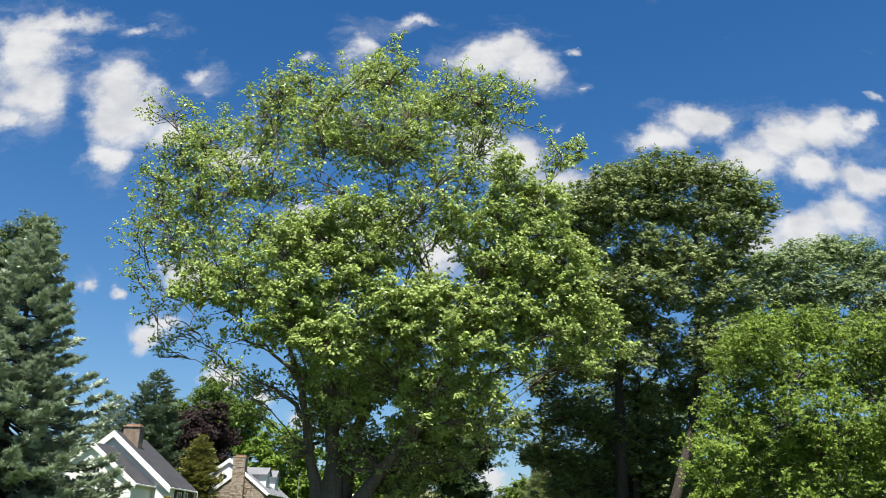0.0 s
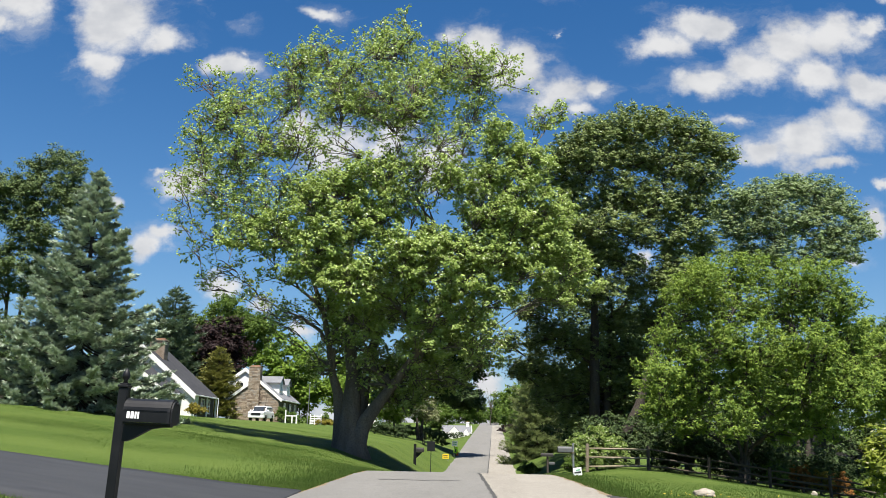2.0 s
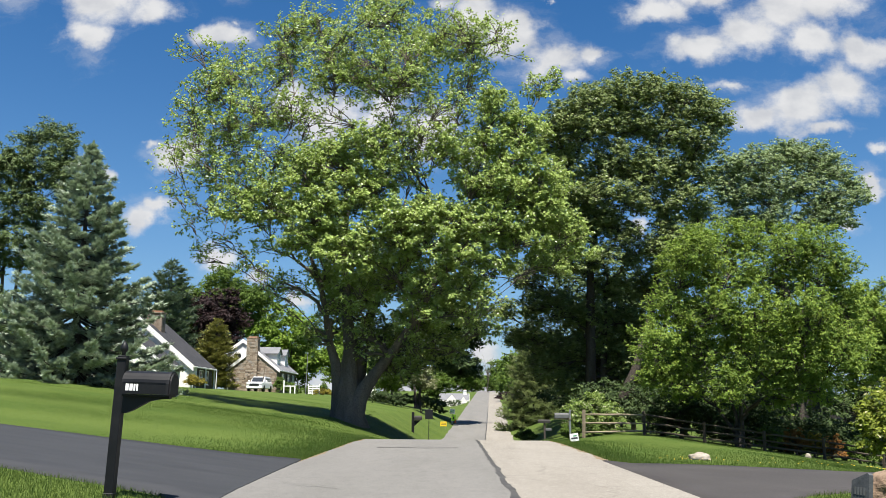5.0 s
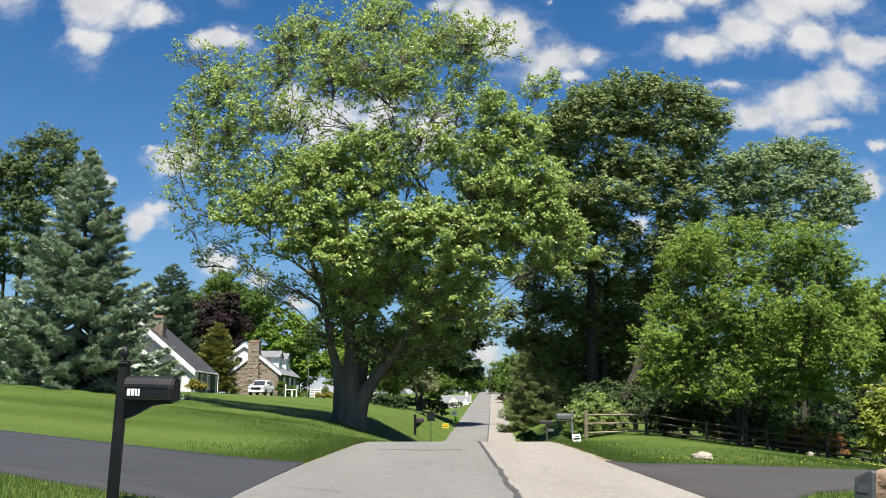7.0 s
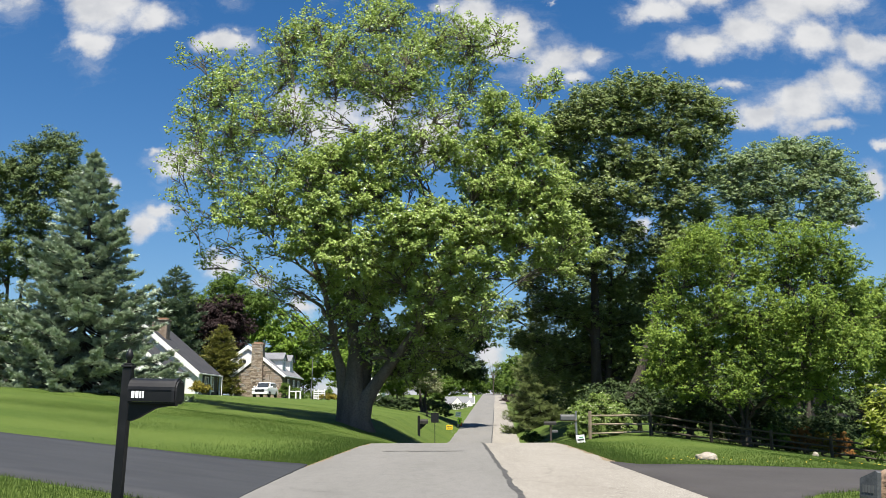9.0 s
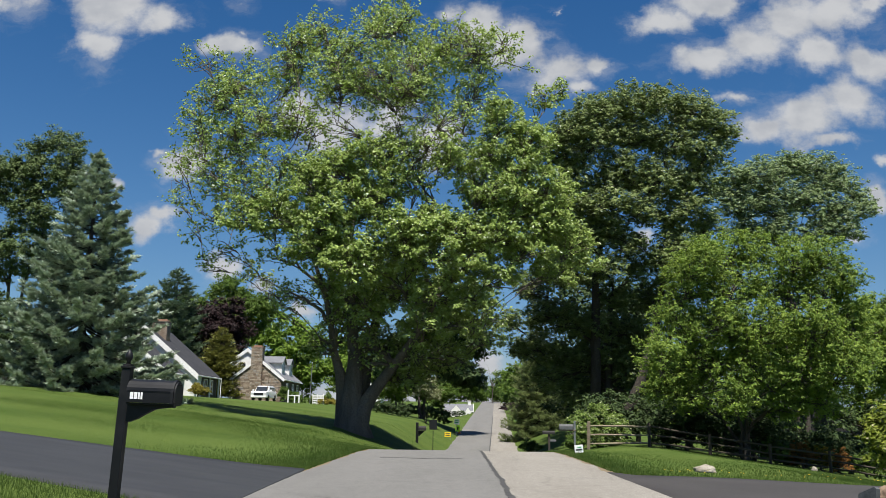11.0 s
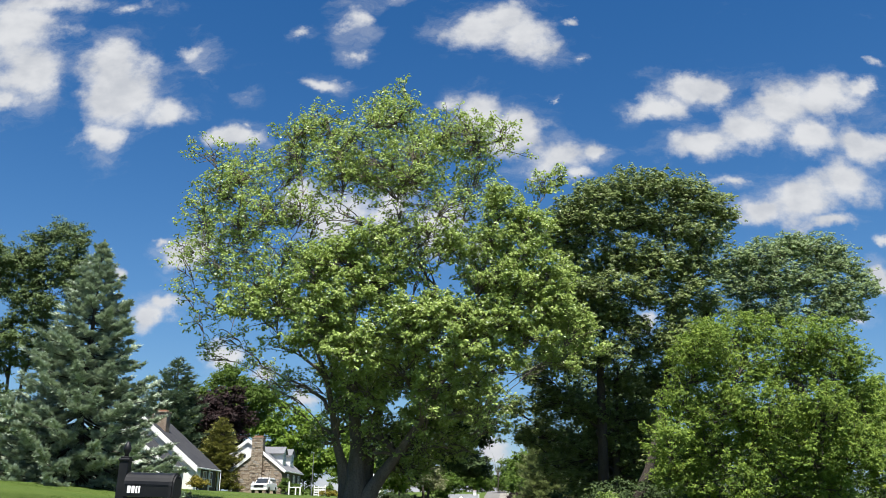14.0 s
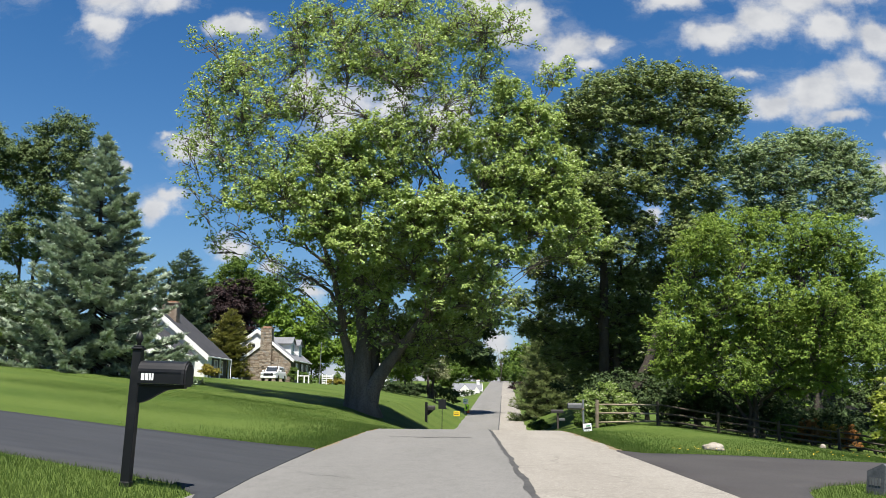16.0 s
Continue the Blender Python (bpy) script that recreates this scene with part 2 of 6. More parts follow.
def road_surface(name, a, b_col, dark, pale, crack, crack_scale, speck=0.6):
    m, nt, b = material(name, 0.92, 0.2)
    c = mix(nt, ramp(nt, noise_tex(nt, 0.7, 5, stretch=(1, 0.2, 1)), (0.35, 0.0), (0.65, 1.0)), a, b_col)
    c = mix(nt, ramp(nt, noise_tex(nt, 5.0, 5, 0.7, (1, 0.45, 1)), (0.45, 0.0), (0.7, 0.3)), c, dark)
    c = mix(nt, ramp(nt, noise_tex(nt, 7.0, 4, 0.7, (1, 0.5, 1)), (0.55, 0.0), (0.72, 0.35)), c, pale)
    fine_n = noise_tex(nt, 38, 4, 0.75)
    c = mix(nt, ramp(nt, fine_n, (0.45, 0.0), (0.68, speck)), c, dark)
    c = mix(nt, ramp(nt, noise_tex(nt, 52, 3, 0.7), (0.56, 0.0), (0.7, speck)), c, pale)
    tc = nt.nodes.new("ShaderNodeTexCoord")
    vm = nt.nodes.new("ShaderNodeVectorMath")
    vm.operation = "MULTIPLY_ADD"
    wn_ = node(nt, "ShaderNodeTexNoise", Scale=1.7, Detail=4.0)
    nt.links.new(tc.outputs["Object"], wn_.inputs["Vector"])
    nt.links.new(wn_.outputs["Color"], vm.inputs[0])
    vm.inputs[1].default_value = (0.9, 0.9, 0.0)
    nt.links.new(tc.outputs["Object"], vm.inputs[2])
    vo = node(nt, "ShaderNodeTexVoronoi", Scale=crack_scale)
    vo.feature = "DISTANCE_TO_EDGE"
    nt.links.new(vm.outputs[0], vo.inputs["Vector"])
    c = mix(nt, ramp(nt, vo.outputs["Distance"], (0.004, crack), (0.014, 0.0)), c, tuple(v * 0.45 for v in dark))
    nt.links.new(c, b.inputs["Base Color"])
    bump(nt, b, fine_n, 0.7, 0.01)
    return m


M_ASPHALT = road_surface("worn asphalt", (0.137, 0.135, 0.126), (0.163, 0.159, 0.15), (0.0886, 0.087, 0.0816), (0.193, 0.189, 0.177), 0.1, 0.45)
M_CONCRETE = road_surface("old concrete", (0.196, 0.182, 0.158), (0.239, 0.225, 0.197), (0.142, 0.129, 0.109), (0.34, 0.325, 0.29), 0.22, 0.5, 0.85)
M_DRIVE = rough_surface("sealed driveway", (0.0255, 0.0275, 0.0315), (0.034, 0.0362, 0.0405), 0.8, 50, 0.8, 0.25, 0.4, 0.004, (0.0246, 0.0258, 0.0285), (1, 4, 1))
M_DRIVE2 = rough_surface("driveway asphalt", (0.0393, 0.0358, 0.0347), (0.052, 0.0479, 0.0462), 0.6, 50, 0.8, 0.3, 0.4, 0.004, (0.0173, 0.0173, 0.0173))
M_BARK = rough_surface("grey bark", (0.092, 0.078, 0.063), (0.155, 0.134, 0.112), 2.0, 14, 0.95, 0.15, 1.0, 0.05, (0.04, 0.034, 0.028), (1, 1, 0.2))
M_BARK_DARK = rough_surface("dark bark", (0.05, 0.042, 0.036), (0.088, 0.078, 0.068), 2.0, 14, 0.95, 0.15, 1.0, 0.05, (0.026, 0.022, 0.019), (1, 1, 0.2))
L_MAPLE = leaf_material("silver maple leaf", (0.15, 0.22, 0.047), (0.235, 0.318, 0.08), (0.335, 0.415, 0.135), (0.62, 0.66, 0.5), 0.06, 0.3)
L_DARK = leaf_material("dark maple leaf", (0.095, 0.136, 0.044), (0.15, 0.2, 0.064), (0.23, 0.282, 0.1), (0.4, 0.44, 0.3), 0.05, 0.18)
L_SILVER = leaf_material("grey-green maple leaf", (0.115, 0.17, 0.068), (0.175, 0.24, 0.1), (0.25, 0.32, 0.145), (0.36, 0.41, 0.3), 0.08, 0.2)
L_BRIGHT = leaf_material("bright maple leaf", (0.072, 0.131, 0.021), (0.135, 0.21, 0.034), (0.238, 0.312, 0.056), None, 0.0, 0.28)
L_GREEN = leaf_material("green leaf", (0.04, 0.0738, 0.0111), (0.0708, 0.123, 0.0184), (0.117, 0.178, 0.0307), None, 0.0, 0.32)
# deep green, set darker still so that canopy shade is in the colour
L_DEEP = leaf_material("deep green leaf with shade", (0.022, 0.042, 0.0135), (0.039, 0.067, 0.0205), (0.066, 0.098, 0.033), None, 0.0, 0.15)
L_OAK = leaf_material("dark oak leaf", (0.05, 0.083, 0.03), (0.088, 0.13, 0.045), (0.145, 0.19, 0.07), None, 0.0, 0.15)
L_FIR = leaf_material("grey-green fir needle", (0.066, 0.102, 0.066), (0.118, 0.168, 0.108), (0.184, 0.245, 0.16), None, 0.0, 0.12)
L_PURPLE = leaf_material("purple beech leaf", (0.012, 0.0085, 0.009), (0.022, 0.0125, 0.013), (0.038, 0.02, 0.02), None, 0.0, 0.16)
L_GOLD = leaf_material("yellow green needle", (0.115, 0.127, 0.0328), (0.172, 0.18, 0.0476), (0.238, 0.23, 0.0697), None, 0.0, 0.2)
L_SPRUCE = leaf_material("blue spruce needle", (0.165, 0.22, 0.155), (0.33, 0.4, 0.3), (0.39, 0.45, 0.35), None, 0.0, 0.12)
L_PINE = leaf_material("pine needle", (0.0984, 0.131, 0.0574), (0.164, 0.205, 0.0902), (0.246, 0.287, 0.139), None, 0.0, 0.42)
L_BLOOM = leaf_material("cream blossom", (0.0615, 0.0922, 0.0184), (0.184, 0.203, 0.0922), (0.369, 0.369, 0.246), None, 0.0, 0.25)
M_WHITE = plain("white paint", (0.78, 0.78, 0.76), 0.5, 0.4)
M_ROOF = rough_surface("dark shingle", (0.0347, 0.0358, 0.0404), (0.0491, 0.0503, 0.0549), 1.0, 12, 0.9, 0.2, 0.5, 0.02)
M_ROOF2 = rough_surface("grey shingle", (0.139, 0.144, 0.156), (0.173, 0.179, 0.191), 1.0, 12, 0.9, 0.2, 0.5, 0.02)
M_BLACK = plain("black paint", (0.012, 0.013, 0.015), 0.35, 0.5)
M_WOOD = rough_surface("weathered rail", (0.115, 0.0924, 0.0635), (0.173, 0.144, 0.104), 3, 25, 0.9, 0.2, 0.6, 0.01)
# one wood in two tones: sunlit first bay, tree shade painted into the rest
M_RAIL_SUN = rough_surface("sunlit bleached rail", (0.185, 0.15, 0.104), (0.277, 0.231, 0.169), 3, 25, 0.9, 0.2, 0.6, 0.01, (0.1, 0.077, 0.0539))
M_RAIL_SHADE = rough_surface("shaded weathered rail", (0.0423, 0.0347, 0.0277), (0.077, 0.0639, 0.0501), 3, 25, 0.9, 0.2, 0.6, 0.01)
M_GLASS = plain("dark window glass", (0.03, 0.035, 0.04), 0.08, 0.6)
M_STONE_A = rough_surface("field stone brown", (0.216, 0.154, 0.108), (0.277, 0.216, 0.154), 1.6, 9, 0.9, 0.2, 0.6, 0.03, (0.123, 0.0924, 0.0693))
M_MORTAR = rough_surface("mortar", (0.16, 0.135, 0.105), (0.2, 0.17, 0.135), 1.0, 20, 0.95, 0.1, 0.4, 0.01)


def stone_material():
    m, nt, b = material("field stone", 0.9, 0.2)
    oi = nt.nodes.new("ShaderNodeNewGeometry")
    c = ramp(nt, oi.outputs["Random Per Island"], (0.0, (0.176, 0.136, 0.104)), (0.35, (0.296, 0.24, 0.176)), (0.7, (0.36, 0.304, 0.232)), (1.0, (0.288, 0.272, 0.24)))
    n = noise_tex(nt, 7, 4)
    c = mix(nt, ramp(nt, n, (0.4, 0.0), (0.7, 0.5)), c, (0.17, 0.13, 0.1))
    nt.links.new(c, b.inputs["Base Color"])
    bump(nt, b, n, 0.6, 0.03)
    return m


M_STONE = stone_material()
M_BRICK = rough_surface("chimney brick", (0.25, 0.13, 0.085), (0.34, 0.2, 0.13), 1.5, 12, 0.9, 0.2, 0.6, 0.02, (0.15, 0.09, 0.06))
M_SIDING = plain("white siding", (0.74, 0.74, 0.71), 0.55, 0.35, vary=0.1, scale=1.2)
M_DARKSIDE = plain("dark brown siding", (0.06, 0.05, 0.045), 0.7, 0.3, vary=0.3)
M_CHARCOAL = plain("charcoal siding", (0.028, 0.027, 0.026), 0.7, 0.3, vary=0.3)
M_SHUTTER = plain("dark green shutter", (0.02, 0.035, 0.03), 0.5, 0.4)
M_CARWHITE = plain("white car paint", (0.78, 0.79, 0.8), 0.2, 0.6, vary=0.03)
M_TYRE = plain("black rubber", (0.015, 0.015, 0.016), 0.85, 0.2)
M_CHROME = plain("bright metal", (0.6, 0.6, 0.62), 0.2, 0.5, 1.0)
M_LAMP = plain("clear lamp", (0.6, 0.62, 0.65), 0.1, 0.6)
M_RED = plain("red lamp", (0.3, 0.01, 0.01), 0.2, 0.5)
M_STEEL = plain("galvanised steel", (0.3, 0.31, 0.32), 0.5, 0.4, 0.6, vary=0.3, scale=8)
M_YELLOW = plain("yellow plastic", (0.8, 0.55, 0.03), 0.45, 0.4)
M_LIME = plain("lime plastic", (0.35, 0.7, 0.03), 0.45, 0.4)
M_ORANGE = plain("orange plastic", (0.75, 0.16, 0.02), 0.45, 0.4)
M_PAPER = plain("white sign", (0.8, 0.8, 0.79), 0.5, 0.3, vary=0.05)
M_INK = plain("dark print", (0.04, 0.04, 0.045), 0.6, 0.3)
M_GREENINK = plain("green print", (0.05, 0.3, 0.12), 0.6, 0.3)
M_SLATE = rough_surface("dark slate", (0.05, 0.055, 0.06), (0.09, 0.095, 0.1), 6, 40, 0.7, 0.3, 0.4, 0.004)
M_ROCK = rough_surface("pale boulder", (0.243, 0.214, 0.173), (0.318, 0.289, 0.243), 4, 22, 0.9, 0.2, 0.8, 0.02, (0.144, 0.127, 0.104))
M_LOG = rough_surface("brown boulder", (0.169, 0.115, 0.077), (0.246, 0.185, 0.131), 4, 18, 0.9, 0.2, 0.9, 0.03, (0.0924, 0.0616, 0.0462))
M_DIRT = rough_surface("sandy verge", (0.15, 0.115, 0.0751), (0.196, 0.156, 0.104), 2, 30, 0.95, 0.1, 0.7, 0.01, (0.0693, 0.0751, 0.0289))
M_TAR = rough_surface("crack tar", (0.0385, 0.0385, 0.0385), (0.0693, 0.0678, 0.0655), 3, 40, 0.8, 0.3, 0.3, 0.004)
M_STAIN = rough_surface("old patch", (0.108, 0.105, 0.1), (0.127, 0.124, 0.119), 3, 40, 0.9, 0.2, 0.4, 0.004)
M_NUMBER = plain("white number paint", (0.8, 0.8, 0.8), 0.4, 0.4, vary=0.03)


def metal_black():
    m, nt, b = material("black powder coat", 0.3, 0.28)
    n = noise_tex(nt, 30, 3)
    w = noise_tex(nt, 3, 5)
    c = mix(nt, ramp(nt, w, (0.5, 0.0), (0.75, 1.0)), (0.006, 0.0065, 0.008), (0.016, 0.016, 0.017))
    nt.links.new(c, b.inputs["Base Color"])
    nt.links.new(ramp(nt, w, (0.3, 0.4), (0.8, 0.6)), b.inputs["Roughness"])
    bump(nt, b, n, 0.08, 0.002)
    return m


M_COAT = metal_black()


def grass_material(name, a, b_col, c_col):
    m, nt, b = material(name, 0.6, 0.25)
    g = nt.nodes.new("ShaderNodeNewGeometry")
    c = ramp(nt, g.outputs["Random Per Island"], (0.0, a), (0.6, b_col), (1.0, c_col))
    c = mix(nt, ramp(nt, noise_tex(nt, 0.9, 4, 0.7), (0.42, 0.0), (0.68, 0.55)), c, tuple(0.7 * v for v in a))
    c = mix(nt, ramp(nt, noise_tex(nt, 0.35, 3), (0.45, 0.0), (0.7, 0.5)), c, c_col)
    nt.links.new(c, b.inputs["Base Color"])
    t = nt.nodes.new("ShaderNodeBsdfTranslucent")
    nt.links.new(c, t.inputs[0])
    ms = nt.nodes.new("ShaderNodeMixShader")
    ms.inputs[0].default_value = 0.45
    nt.links.new(b.outputs[0], ms.inputs[1])
    nt.links.new(t.outputs[0], ms.inputs[2])
    nt.links.new(ms.outputs[0], nt.nodes["Material Output"].inputs[0])
    return m


M_BLADE = grass_material("grass blade", (0.05, 0.1, 0.015), (0.078, 0.135, 0.022), (0.125, 0.17, 0.04))
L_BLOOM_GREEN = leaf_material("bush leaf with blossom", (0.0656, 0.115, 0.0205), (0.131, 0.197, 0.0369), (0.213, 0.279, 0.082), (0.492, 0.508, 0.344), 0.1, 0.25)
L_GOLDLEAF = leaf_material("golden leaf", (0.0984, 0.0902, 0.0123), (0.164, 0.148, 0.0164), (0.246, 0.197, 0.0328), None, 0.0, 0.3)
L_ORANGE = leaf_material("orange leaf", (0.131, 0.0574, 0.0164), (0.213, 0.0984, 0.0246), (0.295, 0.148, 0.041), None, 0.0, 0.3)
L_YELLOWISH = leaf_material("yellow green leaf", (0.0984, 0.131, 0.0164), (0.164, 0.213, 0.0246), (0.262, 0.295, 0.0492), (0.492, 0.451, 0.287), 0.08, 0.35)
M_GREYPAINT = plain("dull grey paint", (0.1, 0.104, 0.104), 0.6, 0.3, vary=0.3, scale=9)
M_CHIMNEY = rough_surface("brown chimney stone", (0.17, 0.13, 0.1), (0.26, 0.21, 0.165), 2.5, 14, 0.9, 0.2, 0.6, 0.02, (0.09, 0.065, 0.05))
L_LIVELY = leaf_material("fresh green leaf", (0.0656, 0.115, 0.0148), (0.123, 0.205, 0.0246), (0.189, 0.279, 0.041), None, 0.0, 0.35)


# ---- helpers for building ----
rng = np.random.default_rng(7)


def link_mesh(name, verts, faces, mat, parent=None, label="", smooth=False):
    me = bpy.data.meshes.new(name)
    me.from_pydata([tuple(v) for v in verts], [], [tuple(f) for f in faces])
    if mat:
        me.materials.append(mat)
    if smooth:
        me.polygons.foreach_set("use_smooth", np.ones(len(me.polygons), dtype=bool))
    me.update()
    ob = new(name, me)
    if parent:
        ob.parent = parent
    if label:
        ob["label"] = label
    return ob


def part(name, bm, mat, parent=None, label="", smooth=False):
    me = bpy.data.meshes.new(name)
    bmesh.ops.recalc_face_normals(bm, faces=bm.faces)
    bm.to_mesh(me)
    bm.free()
    if mat:
        me.materials.append(mat)
    if smooth:
        me.polygons.foreach_set("use_smooth", np.ones(len(me.polygons), dtype=bool))
    ob = new(name, me)
    if parent:
        ob.parent = parent
    if label:
        ob["label"] = label
    return ob


def thing(name, loc, label, category, group="", kind="", rz=0.0):
    ob = new(name)
    ob.matrix_world = pose(loc[0], loc[1], loc[2], 0, 0, rz)
    return tagged(ob, label, category, group, kind)


def box(bm, lo, hi, bevel=0.0):
    c = [(a + b) / 2 for a, b in zip(lo, hi)]
    s = [max(abs(b - a), 1e-4) for a, b in zip(lo, hi)]
    r = bmesh.ops.create_cube(bm, size=1.0, matrix=Matrix.Translation(c) @ Matrix.Diagonal((*s, 1)))
    if bevel > 0:
        es = {e for v in r["verts"] for e in v.link_edges}
        bmesh.ops.bevel(bm, geom=list(es), offset=bevel, segments=1, affect="EDGES", profile=0.5)
    return bm


def cyl(bm, p, q, r0, r1=None, n=12):
    p, q = Vector(p), Vector(q)
    d = q - p
    m = Matrix.Translation((p + q) / 2) @ d.to_track_quat("Z", "Y").to_matrix().to_4x4()
    bmesh.ops.create_cone(bm, cap_ends=True, segments=n, radius1=r0, radius2=r0 if r1 is None else r1, depth=d.length, matrix=m)
    return bm


def prism(bm, outline, lo, hi, axis="y"):
    """An outline of (a, b) pulled along an axis: y gives (a, t, b), x gives (t, a, b), z gives (a, b, t)."""
    def at(a, b, t):
        return {"y": (a, t, b), "x": (t, a, b), "z": (a, b, t)}[axis]
    f = [bm.verts.new(at(a, b, lo)) for a, b in outline]
    g = [bm.verts.new(at(a, b, hi)) for a, b in outline]
    bm.faces.new(f)
    bm.faces.new(g[::-1])
    for i in range(len(f)):
        j = (i + 1) % len(f)
        bm.faces.new((f[i], g[i], g[j], f[j]))
    return bm


def quads_object(name, verts, mat, parent=None, per=4):
    """Loose faces of `per` corners each, from an array of corners."""
    n = len(verts) // per
    me = bpy.data.meshes.new(name)
    me.vertices.add(len(verts))
    me.vertices.foreach_set("co", np.asarray(verts, dtype=np.float32).ravel())
    me.loops.add(n * per)
    me.loops.foreach_set("vertex_index", np.arange(n * per, dtype=np.int32))
    me.polygons.add(n)
    me.polygons.foreach_set("loop_start", np.arange(0, n * per, per, dtype=np.int32))
    me.materials.append(mat)
    me.update(calc_edges=True)
    ob = new(name, me)
    if parent:
        ob.parent = parent
    return ob


def tubes(lines, sides=6):
    """Tapered tubes along polylines of (points, radii): verts and faces."""
    V, Fc, base = [], [], 0
    for pts, rad in lines:
        pts = np.asarray(pts, float)
        k = len(pts)
        tan = np.gradient(pts, axis=0)
        tan /= np.linalg.norm(tan, axis=1)[:, None] + 1e-9
        ref = np.where(np.abs(tan[:, 2:3]) > 0.9, np.array([[1.0, 0, 0]]), np.array([[0, 0, 1.0]]))
        a = np.cross(tan, ref)
        a /= np.linalg.norm(a, axis=1)[:, None] + 1e-9
        if sides > 6:
            for i in range(1, k):   # carry the first ring's turn along, so that no ring twists
                v = a[i - 1] - tan[i] * np.dot(a[i - 1], tan[i])
                a[i] = v / (np.linalg.norm(v) + 1e-9)
        b = np.cross(tan, a)
        ang = np.arange(sides) * 2 * math.pi / sides
        ring = pts[:, None] + np.asarray(rad)[:, None, None] * (np.cos(ang)[None, :, None] * a[:, None] + np.sin(ang)[None, :, None] * b[:, None])
        V.append(ring.reshape(-1, 3))
        for i in range(k - 1):
            for j in range(sides):
                jj = (j + 1) % sides
                Fc.append((base + i * sides + j, base + i * sides + jj, base + (i + 1) * sides + jj, base + (i + 1) * sides + j))
        Fc.append(tuple(base + (k - 1) * sides + j for j in range(sides)))
        base += k * sides
    return np.concatenate(V), Fc


# ---- the lie of the land ----
ROAD_Y = (-300, 20, 24, 27, 31, 36, 45, 58, 66, 74, 85, 100, 132, 180, 250, 400, 4000)
ROAD_Z = (0, 0, 0, -0.04, -0.22, -0.5, -1.05, -1.62, -1.66, -1.42, -1.1, -0.55, 0.75, 2.6, 5.3, 6.5, 6.5)


def road_z(y):
    return np.interp(y, ROAD_Y, ROAD_Z)


def bend(y):
    return 0.044 * np.maximum(0, y - 27)


def ease(t):
    t = np.clip(t, 0, 1)
    return t * t * (3 - 2 * t)


def ground(x, y):
    x, y = np.asarray(x, float), np.asarray(y, float)
    xr = x - bend(y)
    sl, sr = np.maximum(0, -xr - 2.75), np.maximum(0, xr - 3.0)
    w = np.clip(1 - np.maximum(sl, sr) / 3.5, 0, 1)
    far = np.clip((y - 130) / 120, 0, 1)
    base = 0.125 * np.minimum(sl, 16) + 0.06 * np.clip(sl - 16, 0, 30) - 0.03 * np.clip(sr, 0, 5) - 0.13 * np.clip(sr - 5, 0, 16)
    base = base + 0.35 * ease((y - 50) / 28) * ease(sl / 8.0) * ease((20 - sl) / 10)
    return base * (1 - far) + far * road_z(y) + (1 - far) * road_z(y) * w


def gz(x, y):
    return float(ground(x, y))


def fine(lo, hi, a, b, step, grow=1.25):
    """Grid lines, even between a and b and ever wider outside."""
    mid = list(np.arange(a, b + step / 2, step))
    out, s = [b], step
    while out[-1] < hi:
        s *= grow
        out.append(out[-1] + s)
    back, s = [a], step
    while back[-1] > lo:
        s *= grow
        back.append(back[-1] - s)
    return np.array(back[:0:-1] + mid + out[1:])


gx, gy = fine(-2500, 2500, -24, 24, 0.5), fine(-400, 3500, -4, 110, 0.6)
X, Y = np.meshgrid(gx, gy)
Z = ground(X, Y)
xr = X - bend(Y)
wave = np.sin(X * 0.7 + 1.3) * np.sin(Y * 0.53) * 0.012 + np.sin(X * 0.23) * np.sin(Y * 0.19 + 2) * 0.02
Z = Z + wave * np.clip((np.maximum(-xr - 2.75, xr - 3.0)) / 3, 0, 1) * np.clip((np.hypot(X, Y - 0) - 14) / 8, 0, 1)
Z = np.where((xr > -2.6) & (xr < 2.85), Z - 0.06, Z)
nx = len(gx)
faces = [(r * nx + c, r * nx + c + 1, (r + 1) * nx + c + 1, (r + 1) * nx + c) for r in range(len(gy) - 1) for c in range(nx - 1)]
land = link_mesh("ground", np.stack([X, Y, Z], -1).reshape(-1, 3), faces, M_LAWN, smooth=True)
tagged(land, "mown green lawn rising gently from the road", "lawn", kind="structure")


def strip(name, xa, xb, ys, mat, lift, label, category, wobble_a=0.0, wobble_b=0.0, cross=5, parent=None):
    """A road surface between two sides that follow the bend."""
    V, Fc = [], []
    for i, y in enumerate(ys):
        ra = wobble_a * noise.noise((y * 0.9, xa, 3.1)) + 0.4 * wobble_a * noise.noise((y * 3.7, xa, 1.1))
        rb = wobble_b * noise.noise((y * 0.9, xb, 7.7)) + 0.4 * wobble_b * noise.noise((y * 3.7, xb, 5.1))
        for j in range(cross):
            x = xa + ra + (xb + rb - xa - ra) * j / (cross - 1) + float(bend(y))
            V.append((x, y, float(road_z(y)) + lift))
    for i in range(len(ys) - 1):
        for j in range(cross - 1):
            a = i * cross + j
            Fc.append((a, a + 1, a + cross + 1, a + cross))
    ob = link_mesh(name, V, Fc, mat, smooth=True)
    return tagged(ob, label, category, kind="structure")


ys = np.concatenate([np.arange(-60, 5, 2.0), np.arange(5, 40, 0.25), np.arange(40, 140, 1.0), np.arange(140, 420, 10.0)])
strip("road", -2.8, 0.72, ys, M_ASPHALT, 0.02, "worn grey asphalt lane with patched cracks", "road", 0.10, 0.05)
strip("road_concrete", 0.70, 2.98, ys, M_CONCRETE, 0.012, "old pale concrete lane with exposed stones", "road", 0.0, 0.16)


# ---- trees ----
def unit(n):
    v = rng.normal(size=(n, 3))
    return v / np.linalg.norm(v, axis=1)[:, None]


